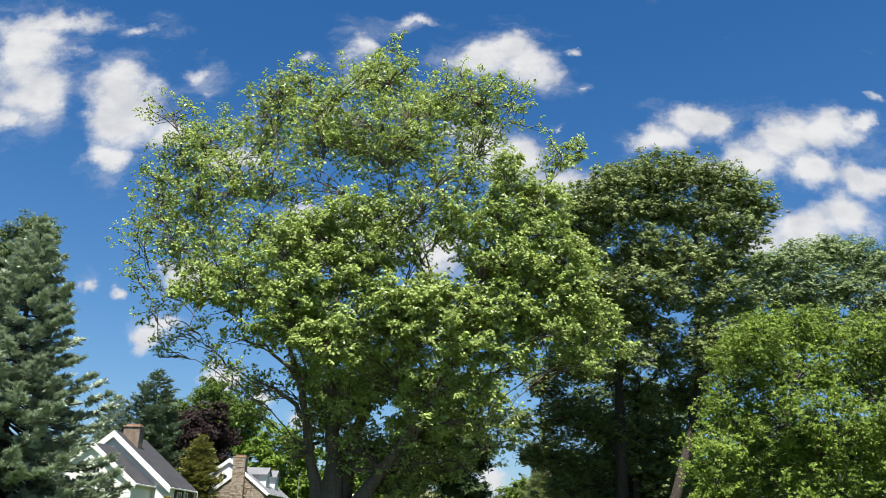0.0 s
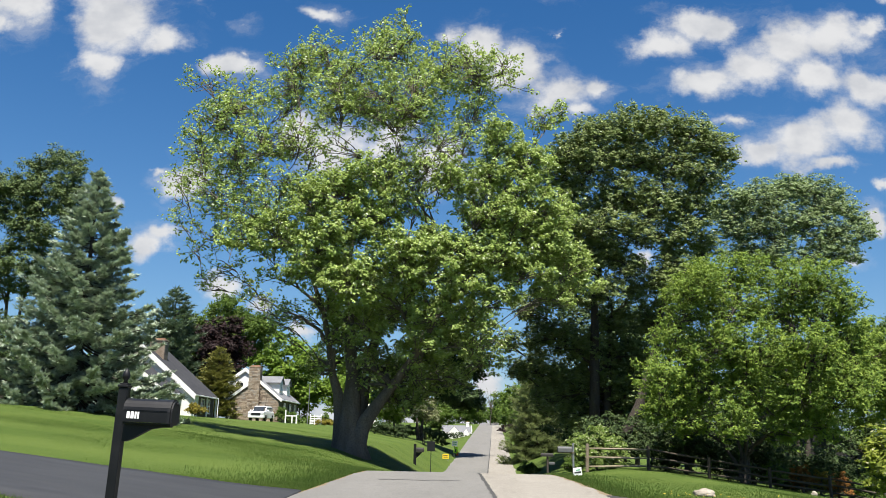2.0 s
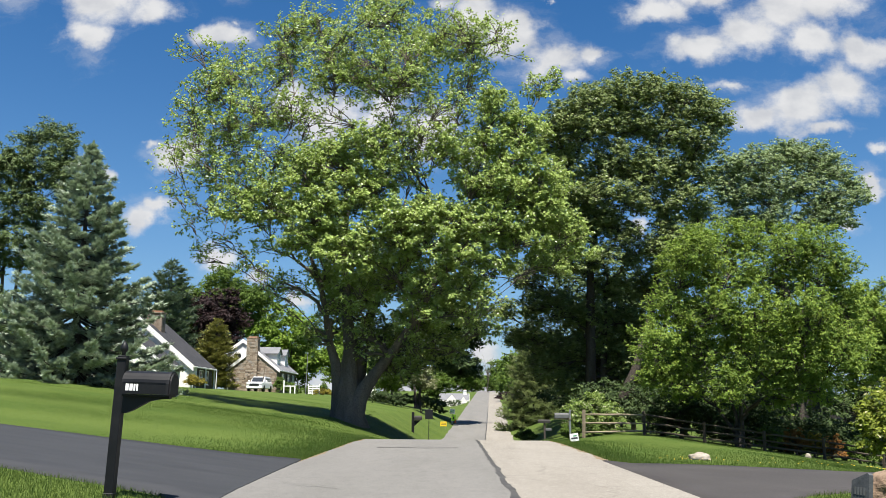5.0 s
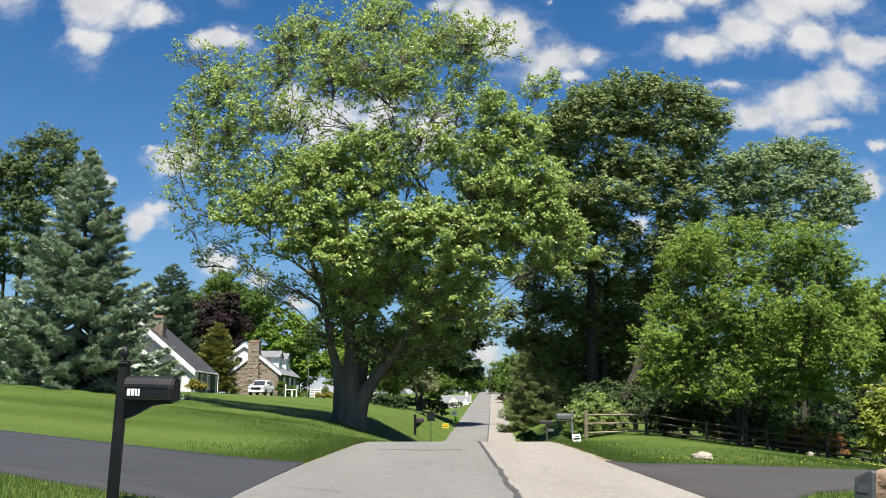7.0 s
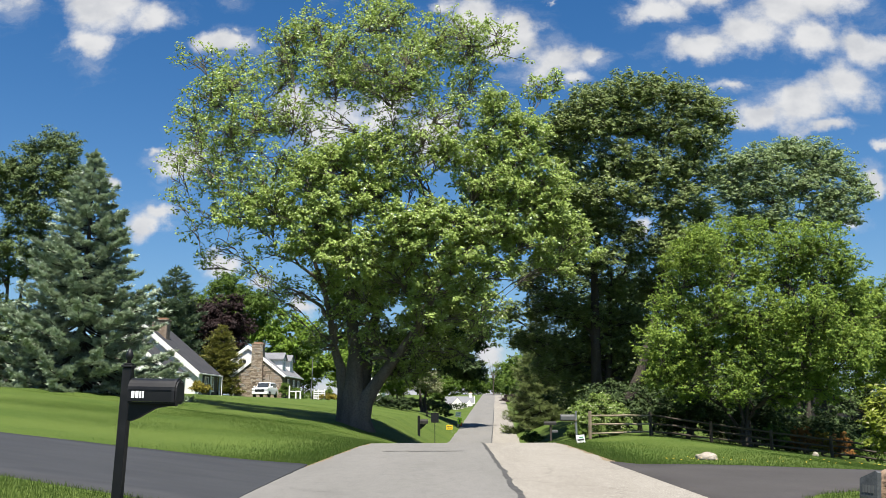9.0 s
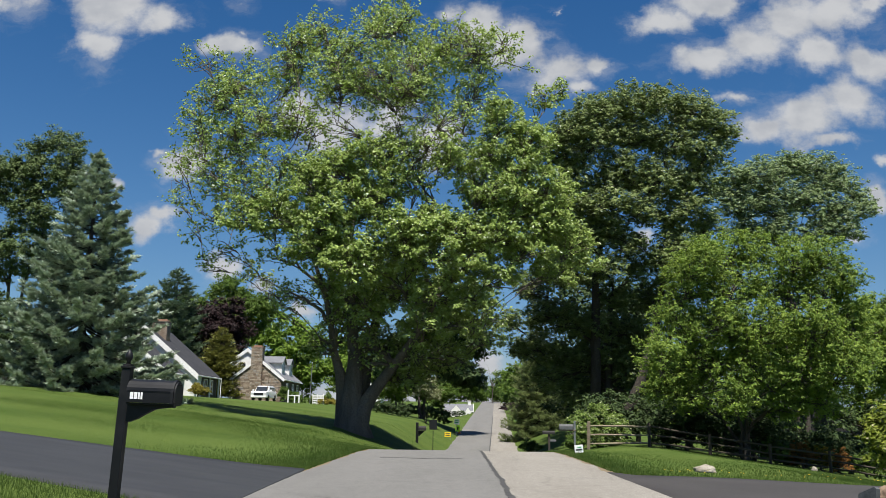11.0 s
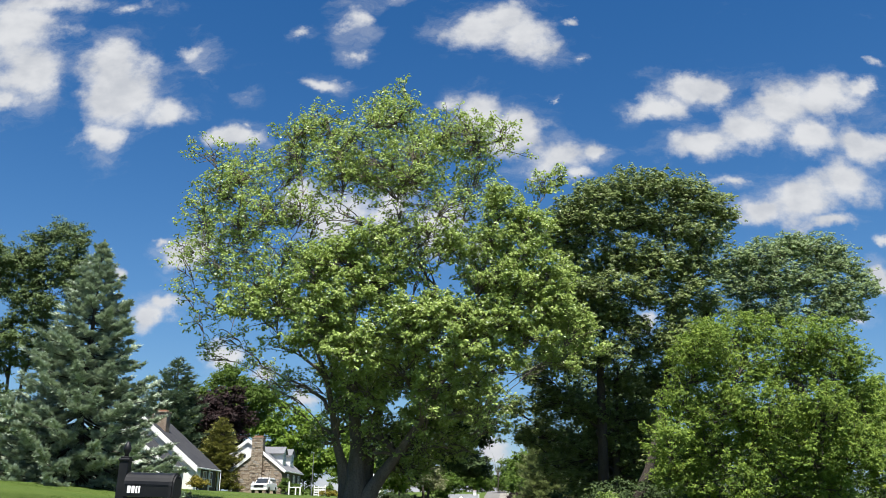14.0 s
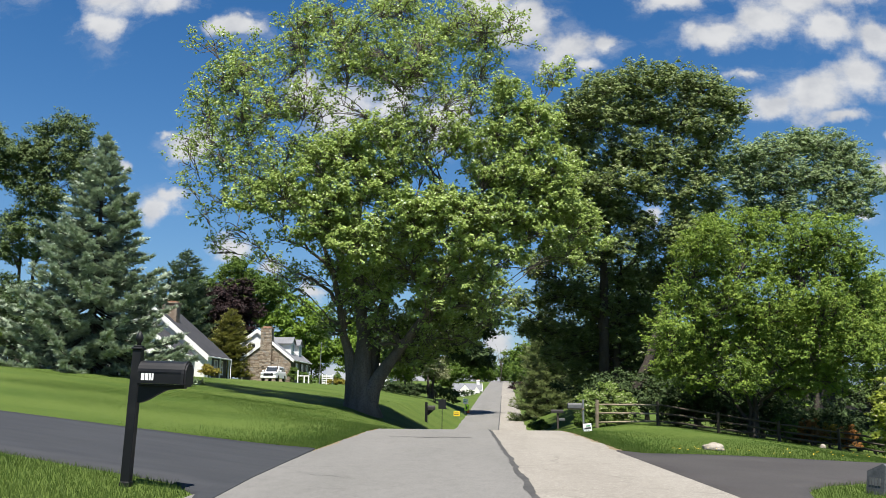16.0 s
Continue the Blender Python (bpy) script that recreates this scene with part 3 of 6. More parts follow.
def leaf_corners(p, axis, length, width, normal=None, folded=True):
    """Leaves at points p, along axis, facing normal: kites folded along the midrib, or plain three-cornered blades."""
    n = len(p)
    side = np.cross(axis, unit(n) if normal is None else normal)
    side /= np.linalg.norm(side, axis=1)[:, None] + 1e-9
    up = np.cross(side, axis)
    L = (length * rng.uniform(0.6, 1.25, n))[:, None]
    Wd = (width * rng.uniform(0.6, 1.25, n))[:, None]
    if not folded:
        return np.stack([p + side * Wd * 0.48, p + axis * L, p - side * Wd * 0.48], 1).reshape(-1, 3)
    a = p
    b = p + axis * L * 0.45 + side * Wd * 0.5 + up * L * 0.12
    c = p + axis * L
    d = p + axis * L * 0.45 - side * Wd * 0.5 + up * L * 0.12
    return np.stack([a, b, c, d], 1).reshape(-1, 3)


def foliage(lobes, size, shoot, tuft, per_tuft, lean, rise, droop, folded):
    """Leafy shoots through the lobes (centre x, y, z, radius across, radius up, leaves): tufts of leaves strung along short
    curved shoots that grow outward. Gives the leaf corners, the shoots' lines and the shoot ends of each lobe."""
    P, A, Nn, lines, ends = [], [], [], [], []
    lean = np.array(lean, float)
    for x, y, z, r, rv, n, *few in lobes:
        r, rv = (r, rv) if few else (0.96 * r, 0.96 * rv)
        nt = max(6, int(n / (few[0] if few else per_tuft)))
        ns = max(3, nt // (4 if few else 5))
        d = unit(ns)
        d[:, 2] = np.where(d[:, 2] < -0.2, -d[:, 2] * rng.choice([1, -0.6], ns), d[:, 2])
        L = np.minimum(shoot, 1.25 * r) * rng.uniform(0.55, 1.25, ns)
        go = d * 0.9 + np.array([0, 0, rise]) + lean + rng.normal(size=(ns, 3)) * 0.3
        go /= np.linalg.norm(go, axis=1)[:, None] + 1e-9
        rad = rng.uniform(0.15, 1.0, ns) ** 0.5
        c = np.array([x, y, z]) + d * np.stack([r * rad, r * rad, rv * rad], 1) - go * (L * 0.6)[:, None]
        t = np.linspace(0, 1, 5)
        sag = np.zeros((ns, 5, 3))
        sag[:, :, 2] = -droop * 0.5 * L[:, None] * t[None] ** 2
        ln = c[:, None] + go[:, None] * (L[:, None] * t[None])[:, :, None] + sag + rng.normal(size=(ns, 5, 3)) * 0.03 * L[:, None, None]
        lines.append(ln)
        ends.append(ln[:, 1])
        own = rng.integers(0, ns, nt)
        u = rng.uniform(0.25, 1.04, nt)
        tc = c[own] + go[own] * (L[own] * u)[:, None]
        tc[:, 2] -= droop * 0.5 * L[own] * u ** 2
        tc += rng.normal(size=(nt, 3)) * (0.14 * np.minimum(L[own], 1.2) * (1.15 - 0.6 * u))[:, None]
        tr = tuft * (0.75 if few else 1.0) * rng.uniform(0.55, 1.3, nt)
        k = rng.integers(0, nt, int(n))
        m = len(k)
        e = unit(m)
        e[:, 2] = np.abs(e[:, 2]) * 0.9 - 0.2
        P.append(tc[k] + e * (tr[k] * rng.uniform(0.1, 1, m) ** 0.6)[:, None])
        nn = e * 0.75 + np.array([0.03, -0.22, 0.55]) + 0.3 * d[own[k]] + rng.normal(size=(m, 3)) * 0.42
        nn /= np.linalg.norm(nn, axis=1)[:, None] + 1e-9
        ax = e * 0.7 + go[own[k]] * 0.55 + lean * 0.8 + rng.normal(size=(m, 3)) * 0.4
        ax[:, 2] -= droop
        ax -= nn * np.sum(ax * nn, axis=1)[:, None] * 0.9
        A.append(ax / (np.linalg.norm(ax, axis=1)[:, None] + 1e-9))
        Nn.append(nn)
    P, A, Nn = np.concatenate(P), np.concatenate(A), np.concatenate(Nn)
    return leaf_corners(P, A, size, size * 0.72, Nn, folded), lines, ends


def limb_line(p, q, r0, r1, k=7, sag=0.12, wob=0.05):
    p, q = np.array(p, float), np.array(q, float)
    t = np.linspace(0, 1, k)[:, None]
    L = np.linalg.norm(q - p)
    mid = p + (q - p) * 0.5 + np.array([-(q - p)[0] * 0.18, -(q - p)[1] * 0.18, L * sag])
    pts = (1 - t) ** 2 * p + 2 * t * (1 - t) * mid + t ** 2 * q
    pts[1:-1] += rng.normal(size=(k - 2, 3)) * wob * L * 0.25
    return pts, r0 + (r1 - r0) * t[:, 0] ** 0.8


def broad_tree(name, base, trunk, fork, lobes, leaf, bark, size, label, category="tree", stems=1, flare=1.6, limb_r=0.22, group="", droop=0.35, limb_parts=True, twig_r=0.012, stem_lines=None, shoot=None, tuft=None, per_tuft=9, lean=(0.12, 0.0, 0.0), rise=0.45, bare=0.25, folded=False):
    """A tree: flared trunk (radius trunk) to a fork height, a limb to each lobe, shoots, and a crown of leaf tufts. bare: the share of shoots whose wood is built."""
    base = np.array(base, float)
    th = thing(name, base, label, category, group)
    # trunk stems
    lines = []
    tops = []
    for pts_r in stem_lines or ():
        pr = np.array(pts_r, float)
        lines.append((base + np.stack([pr[:, 0], pr[:, 3], pr[:, 1]], 1), pr[:, 2]))
        tops.append(lines[-1][0][-1])
    for s in range(0 if stem_lines else stems):
        a = s * 2 * math.pi / max(1, stems) + 0.6
        o = np.array([math.cos(a), math.sin(a) * 0.7, 0]) * trunk * (0.55 if stems > 1 else 0)
        rr = trunk / (1 if stems == 1 else 1.5)
        top = base + o * 3.0 + np.array([0, 0, fork * (0.9 + 0.2 * rng.random())])
        hts = np.array([-0.3, 0.0, 0.25, 0.7, 0.3 * fork, 0.55 * fork, 0.8 * fork, fork]) / fork
        hts = np.sort(hts)
        pts = base + o + (top - base - o) * hts[:, None] + rng.normal(size=(len(hts), 3)) * 0.05 * np.array([1, 1, 0])
        rad = rr * (0.62 + 0.38 * np.exp(-np.maximum(hts, 0) * fork / 1.5) * flare) * (1 - 0.25 * np.clip(hts, 0, 1))
        lines.append((pts, rad))
        tops.append(top)
    V, Fc = tubes(lines, 14)
    th_inv = np.array(base)
    part_trunk = link_mesh("trunk", V - th_inv, Fc, bark, th, smooth=True)
    verts, shoots, ends = foliage(lobes, size, shoot or 6.0 * size, tuft or 1.5 * size, per_tuft, lean, rise, droop, folded)
    limbs, tw = [], []
    nodes = np.concatenate([ln[0][len(ln[0]) // 2:] for ln in lines])
    nrad = np.concatenate([ln[1][len(ln[0]) // 2:] for ln in lines])
    order = np.argsort([np.linalg.norm(np.array(lb[:3]) - np.array(tops).mean(0)) for lb in lobes])
    for i in order:
        (x, y, z, r), cs = lobes[i][:4], ends[i]
        q = np.array([x, y, z])
        gap = q - nodes
        cost = np.linalg.norm(gap, axis=1) + 3.0 * np.clip(0.6 - gap[:, 2] / (np.linalg.norm(gap, axis=1) + 1e-6), 0, 2) * 0.8
        j = int(np.argmin(cost))
        L = np.linalg.norm(q - nodes[j])
        r0 = min(nrad[j] * 0.85, limb_r * (0.35 + L / 9))
        ln = limb_line(nodes[j], q, r0, max(0.02, min(0.03 + 0.01 * r, r0 * 0.6)), 8, wob=0.09)
        limbs.append(ln)
        nodes = np.concatenate([nodes, ln[0][2:]])
        nrad = np.concatenate([nrad, ln[1][2:]])
        step = max(1, int(round(1 / bare))) if bare else 0
        for c, sl in (zip(cs[::step], shoots[i][::step]) if step else ()):
            a, w = ln[0][rng.integers(3, 8)], twig_r * (0.8 + 0.5 * rng.random())
            pts, rad = limb_line(a, c, 2.0 * w, w, 4, 0.06, 0.06)
            tw.append((np.concatenate([pts, sl[2:]]), np.concatenate([rad, w * np.linspace(0.9, 0.4, 3)])))
    if limb_parts:
        for ln in limbs:
            V, Fc = tubes([ln], 7)
            link_mesh("limb", V - th_inv, Fc, bark, th, smooth=True)
    else:
        V, Fc = tubes(limbs, 6)
        tagged(link_mesh("branchwork", V - th_inv, Fc, bark, th, smooth=True), kind="stuff")
    if tw:
        V, Fc = tubes(tw, 3)
        tagged(link_mesh("twiggery", V - th_inv, Fc, bark, th), kind="stuff")
    tagged(quads_object("crown", verts - th_inv, leaf, th, 4 if folded else 3), kind="stuff")
    return th


def fill(ellipsoids, count, r, leaves, flat=0.8):
    """Lobes spread through and over a few large ellipsoids (x, y, z, rx, ry, rz)."""
    E = np.array(ellipsoids, float)
    vol = E[:, 3] * E[:, 4] * E[:, 5]
    out = []
    for k in rng.choice(len(E), count, p=vol ** 0.7 / (vol ** 0.7).sum()):
        d = unit(1)[0]
        rad = rng.uniform(0.25, 1) ** 0.5 * 0.86
        rr = r * rng.uniform(0.7, 1.3)
        out.append((*(E[k, :3] + d * E[k, 3:] * rad), rr, rr * flat, leaves * (rr / r) ** 2))
    return out


def conifer(name, base, height, radius, leaf, bark, label, needles=30000, size=0.26, width=0.055, droop=0.25, skirt=0.3, power=0.85, whorls=26, category="tree", tip=0.35, group="", fluff=0.22, bristle=0.35):
    """A conifer: whorls of drooping branches with upturned ends, each carrying flat fans of needle-clad side shoots."""
    base = np.array(base, float)
    th = thing(name, base, label, category, group)
    V, Fc = tubes([(np.array([[0, 0, -0.2], [0, 0, height * 0.5], [0, 0, height]]), [height * 0.022, height * 0.012, 0.015])], 8)
    link_mesh("trunk", V, Fc, bark, th, smooth=True)
    hs = skirt + (height - skirt - 0.1) * np.linspace(0, 1, whorls) ** 0.95
    br, S0, S1, W = [], [], [], []
    for h in hs:
        f = 1 - (h - skirt) / (height - skirt)
        Lm = radius * f ** power + 0.1
        nb = int(5 + 7 * f)
        off = rng.uniform(0, 6.28)
        for i in range(nb):
            a = off + i * 2 * math.pi / nb + rng.normal() * 0.18
            L = Lm * rng.uniform(0.7, 1.08)
            t = np.linspace(0, 1, 6)
            zz = h + rng.normal() * 0.12 + L * ((0.5 - f) * 0.5 * t - droop * np.sin(t * 2.4) * f + tip * 0.5 * t ** 3)
            pts = np.stack([np.cos(a) * L * t, np.sin(a) * L * t, zz], 1)
            br.append((pts, 0.012 + 0.05 * f * (1 - t)))
            fwd, perp = np.array([math.cos(a), math.sin(a), 0.0]), np.array([-math.sin(a), math.cos(a), 0.0])
            k = max(4, int(4 + 30 * L / radius))
            u = rng.uniform(0.12, 1.0, k) ** 0.75
            side = rng.choice([-1.0, 1.0], k)
            ln = fluff * 1.9 * (0.45 + 0.75 * L / radius) * np.clip(1.25 - u, 0.3, 1) * rng.uniform(0.6, 1.2, k)
            p = np.stack([np.interp(u, t, pts[:, j]) for j in range(3)], 1)
            p[:, 2] += rng.normal(size=k) * 0.05
            g = fwd * 0.65 + perp * side[:, None] * 0.75 + np.array([0, 0, 0.22]) + rng.normal(size=(k, 3)) * 0.2
            g /= np.linalg.norm(g, axis=1)[:, None]
            S0 += [p, pts[4:5]]
            S1 += [p + g * ln[:, None], pts[5:6] + fwd * 0.12]
            W += [ln, np.array([np.linalg.norm(pts[5] - pts[4])])]
    S0, S1, W = np.concatenate(S0), np.concatenate(S1), np.concatenate(W)
    V, Fc = tubes(br, 4)
    tagged(link_mesh("branchwork", V, Fc, bark, th), kind="stuff")
    pick = rng.choice(len(W), needles, p=W / W.sum())
    u = rng.uniform(0, 1, needles) ** 0.8
    go = S1[pick] - S0[pick]
    go /= np.linalg.norm(go, axis=1)[:, None] + 1e-9
    e = rng.normal(size=(needles, 3)) * np.array([1, 1, 0.75]) + np.array([0, 0, 0.45])
    P = S0[pick] + (S1[pick] - S0[pick]) * u[:, None] + e * fluff * 0.25 * bristle
    ax = go * 0.8 + e * bristle
    ax /= np.linalg.norm(ax, axis=1)[:, None]
    tagged(quads_object("needles", leaf_corners(P, ax, size, width, e * 0.5 + np.array([0, 0, 0.8]), False), leaf, th, 3), kind="stuff")
    return th


def shrub(name, base, rx, ry, h, leaf, label, leaves=2500, size=0.1, category="shrub", group=""):
    lobes = []
    for i in range(16):
        a, f = i * 2.4, math.sqrt((i + 0.5) / 16)
        lobes.append((base[0] + 0.68 * rx * f * math.cos(a), base[1] + 0.68 * ry * f * math.sin(a), base[2] + h * (0.7 - 0.48 * f * f) * rng.uniform(0.9, 1.05), 0.46 * min(rx, ry * 1.5), 0.28 * h, leaves / 10))
    return broad_tree(name, base, 0.05, 0.25 * h, lobes, leaf, M_BARK_DARK, size, label, category, limb_r=0.03, limb_parts=False, group=group, twig_r=0.006, shoot=0.24 * h, tuft=1.3 * size, bare=0.05, rise=0.25)


# ---- driveways ----
def drive(name, xs, near, far, mat, label, rows_n=12, lift=0.03):
    V, Fc = [], []
    for x in xs:
        a, b = float(np.interp(x, *near)), float(np.interp(x, *far))
        a += 0.05 * noise.noise((x * 2.3, 1.7, 0)) + 0.03 * noise.noise((x * 9, 4.7, 0))
        b += 0.06 * noise.noise((x * 2.1, 8.2, 0)) + 0.03 * noise.noise((x * 9, 2.2, 0))
        for j in range(rows_n):
            y = a + (b - a) * min(max(j - 1, 0), rows_n - 3) / (rows_n - 3)
            V.append((x, y + (-0.03 if j == 0 else 0.03 if j == rows_n - 1 else 0), gz(x, y) + (lift if 0 < j < rows_n - 1 and xs[0] < x < xs[-1] else -0.08)))
    for i in range(len(xs) - 1):
        for j in range(rows_n - 1):
            k = i * rows_n + j
            Fc.append((k, k + 1, k + rows_n + 1, k + rows_n))
    return tagged(link_mesh(name, V, Fc, mat, smooth=True), label, "driveway", kind="structure")


DRIVE_L_NEAR = ((-30, -8, -5.4, -3.74, -3.2, -2.8, -2.43), (13.0, 10.6, 9.8, 9.5, 9.35, 8.8, 7.2))
DRIVE_L_FAR = ((-30, -8.25, -5.4, -3.86, -2.86, -2.76, -2.66, -2.53, -2.43), (18.5, 14.7, 15.1, 15.4, 16.0, 13.0, 10.5, 8.65, 7.3))
DRIVE_R_NEAR = ((2.72, 3.3, 3.67, 4.0, 4.61, 5.76, 8, 25), (6.5, 7.5, 9.2, 10.2, 11.1, 11.95, 12.6, 14))
DRIVE_R_FAR = ((2.72, 3.3, 4.0, 5.1, 7.4, 25), (17.0, 15.9, 16.2, 16.4, 16.0, 18))
drive("driveway_1", np.concatenate([np.arange(-30, -3.1, 0.2), np.arange(-3.05, -2.42, 0.03)]), DRIVE_L_NEAR, DRIVE_L_FAR, M_DRIVE, "freshly sealed black asphalt driveway")
drive("driveway_2", np.arange(2.72, 25, 0.2), DRIVE_R_NEAR, DRIVE_R_FAR, M_DRIVE2, "dark asphalt driveway joining the road")

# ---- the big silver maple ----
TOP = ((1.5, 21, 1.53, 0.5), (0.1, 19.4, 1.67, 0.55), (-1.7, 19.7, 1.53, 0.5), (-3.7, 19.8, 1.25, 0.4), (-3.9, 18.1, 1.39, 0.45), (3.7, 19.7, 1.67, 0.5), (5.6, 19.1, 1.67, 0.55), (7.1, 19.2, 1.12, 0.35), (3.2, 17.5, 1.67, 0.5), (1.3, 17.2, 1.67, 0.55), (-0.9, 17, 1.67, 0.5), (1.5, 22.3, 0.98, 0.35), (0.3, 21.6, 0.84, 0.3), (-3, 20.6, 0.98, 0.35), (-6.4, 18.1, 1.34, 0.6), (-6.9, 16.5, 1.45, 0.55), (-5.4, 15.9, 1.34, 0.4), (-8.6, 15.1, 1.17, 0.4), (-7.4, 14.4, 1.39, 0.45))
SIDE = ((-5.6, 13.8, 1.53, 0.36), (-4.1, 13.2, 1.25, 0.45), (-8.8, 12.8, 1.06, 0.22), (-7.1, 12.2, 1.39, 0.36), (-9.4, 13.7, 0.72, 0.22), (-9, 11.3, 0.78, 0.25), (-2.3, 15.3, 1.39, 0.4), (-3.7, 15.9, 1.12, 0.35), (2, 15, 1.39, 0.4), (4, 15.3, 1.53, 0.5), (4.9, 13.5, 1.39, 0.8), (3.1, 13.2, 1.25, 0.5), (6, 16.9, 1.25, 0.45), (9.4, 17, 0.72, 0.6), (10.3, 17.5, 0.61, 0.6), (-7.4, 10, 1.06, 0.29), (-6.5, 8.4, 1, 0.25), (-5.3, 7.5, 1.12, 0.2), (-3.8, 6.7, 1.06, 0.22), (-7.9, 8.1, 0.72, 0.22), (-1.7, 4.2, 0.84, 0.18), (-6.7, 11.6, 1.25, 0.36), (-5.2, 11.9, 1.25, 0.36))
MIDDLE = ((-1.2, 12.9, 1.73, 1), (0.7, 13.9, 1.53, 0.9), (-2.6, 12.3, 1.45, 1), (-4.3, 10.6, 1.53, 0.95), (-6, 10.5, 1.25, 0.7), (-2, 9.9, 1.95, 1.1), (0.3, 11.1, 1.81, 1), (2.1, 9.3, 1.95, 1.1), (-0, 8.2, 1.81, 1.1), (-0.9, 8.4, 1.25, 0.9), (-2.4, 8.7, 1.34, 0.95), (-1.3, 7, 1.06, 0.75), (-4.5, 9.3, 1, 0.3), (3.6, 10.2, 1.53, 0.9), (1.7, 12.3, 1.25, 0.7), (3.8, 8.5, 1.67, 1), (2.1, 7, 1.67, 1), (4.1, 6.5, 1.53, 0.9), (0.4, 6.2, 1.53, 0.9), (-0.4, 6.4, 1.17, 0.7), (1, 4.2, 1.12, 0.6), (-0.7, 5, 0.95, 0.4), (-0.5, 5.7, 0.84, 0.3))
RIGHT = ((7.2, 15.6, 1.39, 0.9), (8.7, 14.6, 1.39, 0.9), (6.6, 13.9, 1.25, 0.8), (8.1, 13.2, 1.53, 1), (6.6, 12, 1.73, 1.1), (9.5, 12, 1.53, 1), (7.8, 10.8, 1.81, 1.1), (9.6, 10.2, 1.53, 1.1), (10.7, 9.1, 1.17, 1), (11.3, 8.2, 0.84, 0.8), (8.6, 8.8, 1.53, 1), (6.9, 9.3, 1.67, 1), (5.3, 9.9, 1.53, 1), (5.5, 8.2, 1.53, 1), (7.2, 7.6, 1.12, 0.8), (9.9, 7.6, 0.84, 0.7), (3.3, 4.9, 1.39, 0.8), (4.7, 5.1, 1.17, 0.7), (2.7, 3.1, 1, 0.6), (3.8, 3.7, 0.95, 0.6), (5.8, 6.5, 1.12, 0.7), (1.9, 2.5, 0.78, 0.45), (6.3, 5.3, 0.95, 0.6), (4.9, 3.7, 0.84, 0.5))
TX, TY = -5.1, 40.9
TZ = gz(TX, TY)
lobes = []
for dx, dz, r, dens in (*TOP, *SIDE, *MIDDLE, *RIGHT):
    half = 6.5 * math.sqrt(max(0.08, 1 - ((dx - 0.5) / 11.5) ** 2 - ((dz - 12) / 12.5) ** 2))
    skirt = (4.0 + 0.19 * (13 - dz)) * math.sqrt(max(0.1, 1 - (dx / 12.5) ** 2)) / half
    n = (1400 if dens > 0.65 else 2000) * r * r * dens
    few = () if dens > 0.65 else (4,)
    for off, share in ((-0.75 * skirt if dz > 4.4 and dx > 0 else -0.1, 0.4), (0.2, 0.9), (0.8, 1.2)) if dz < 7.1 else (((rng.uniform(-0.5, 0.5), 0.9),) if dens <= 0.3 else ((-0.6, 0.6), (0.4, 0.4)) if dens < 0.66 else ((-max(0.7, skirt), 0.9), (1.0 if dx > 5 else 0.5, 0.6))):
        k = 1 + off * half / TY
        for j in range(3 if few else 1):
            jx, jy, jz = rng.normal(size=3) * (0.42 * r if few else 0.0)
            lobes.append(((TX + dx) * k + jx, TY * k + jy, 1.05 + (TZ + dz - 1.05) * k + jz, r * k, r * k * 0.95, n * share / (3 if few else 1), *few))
STEMS = (((0, -0.3, 1.05, 0), (0, 0, 0.9, 0), (-0.05, 0.4, 0.76, 0), (-0.08, 1.2, 0.66, 0), (-0.05, 2.2, 0.47, 0), (0.0, 3.5, 0.34, 0), (-0.2, 4.9, 0.28, 0.1), (-0.3, 6, 0.24, 0.2), (-0.4, 7.2, 0.19, 0.3), (-0.6, 8.7, 0.14, 0.4), (-0.4, 10.4, 0.1, 0.5), (0.1, 12.4, 0.06, 0.5)),
         ((-0.4, -0.2, 0.6, 0.1), (-0.42, 0.7, 0.48, 0.1), (-0.52, 1.8, 0.36, 0.1), (-0.72, 2.8, 0.25, 0), (-1.0, 3.7, 0.18, -0.2), (-1.2, 5.1, 0.15, -0.4), (-1.5, 6.6, 0.12, -0.6), (-2.1, 8.2, 0.08, -0.7), (-2.6, 9.6, 0.05, -0.7)),
         ((0.2, 0.2, 0.45, 0.4), (0.25, 1.2, 0.42, 0.5), (0.4, 3, 0.38, 0.5), (0.52, 4.25, 0.29, 0.8), (0.9, 5.6, 0.22, 1.4), (1.2, 7.0, 0.17, 1.8), (1.6, 8.6, 0.12, 2.1), (2.3, 10.6, 0.07, 2.3)),
         ((0.2, -0.2, 0.62, -0.1), (0.3, 0.5, 0.52, -0.15), (0.5, 1.1, 0.42, -0.2), (0.85, 1.7, 0.34, -0.25), (1.35, 2.4, 0.28, -0.3), (1.9, 3.1, 0.24, -0.4), (2.5, 3.9, 0.2, -0.5), (3.1, 4.8, 0.17, -0.6), (3.9, 6.2, 0.13, -0.8), (4.6, 7.8, 0.08, -0.9)))
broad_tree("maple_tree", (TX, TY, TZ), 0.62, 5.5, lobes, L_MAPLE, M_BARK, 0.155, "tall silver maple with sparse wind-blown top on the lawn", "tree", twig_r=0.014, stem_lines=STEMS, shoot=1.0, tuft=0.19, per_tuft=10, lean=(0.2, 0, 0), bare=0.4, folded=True)

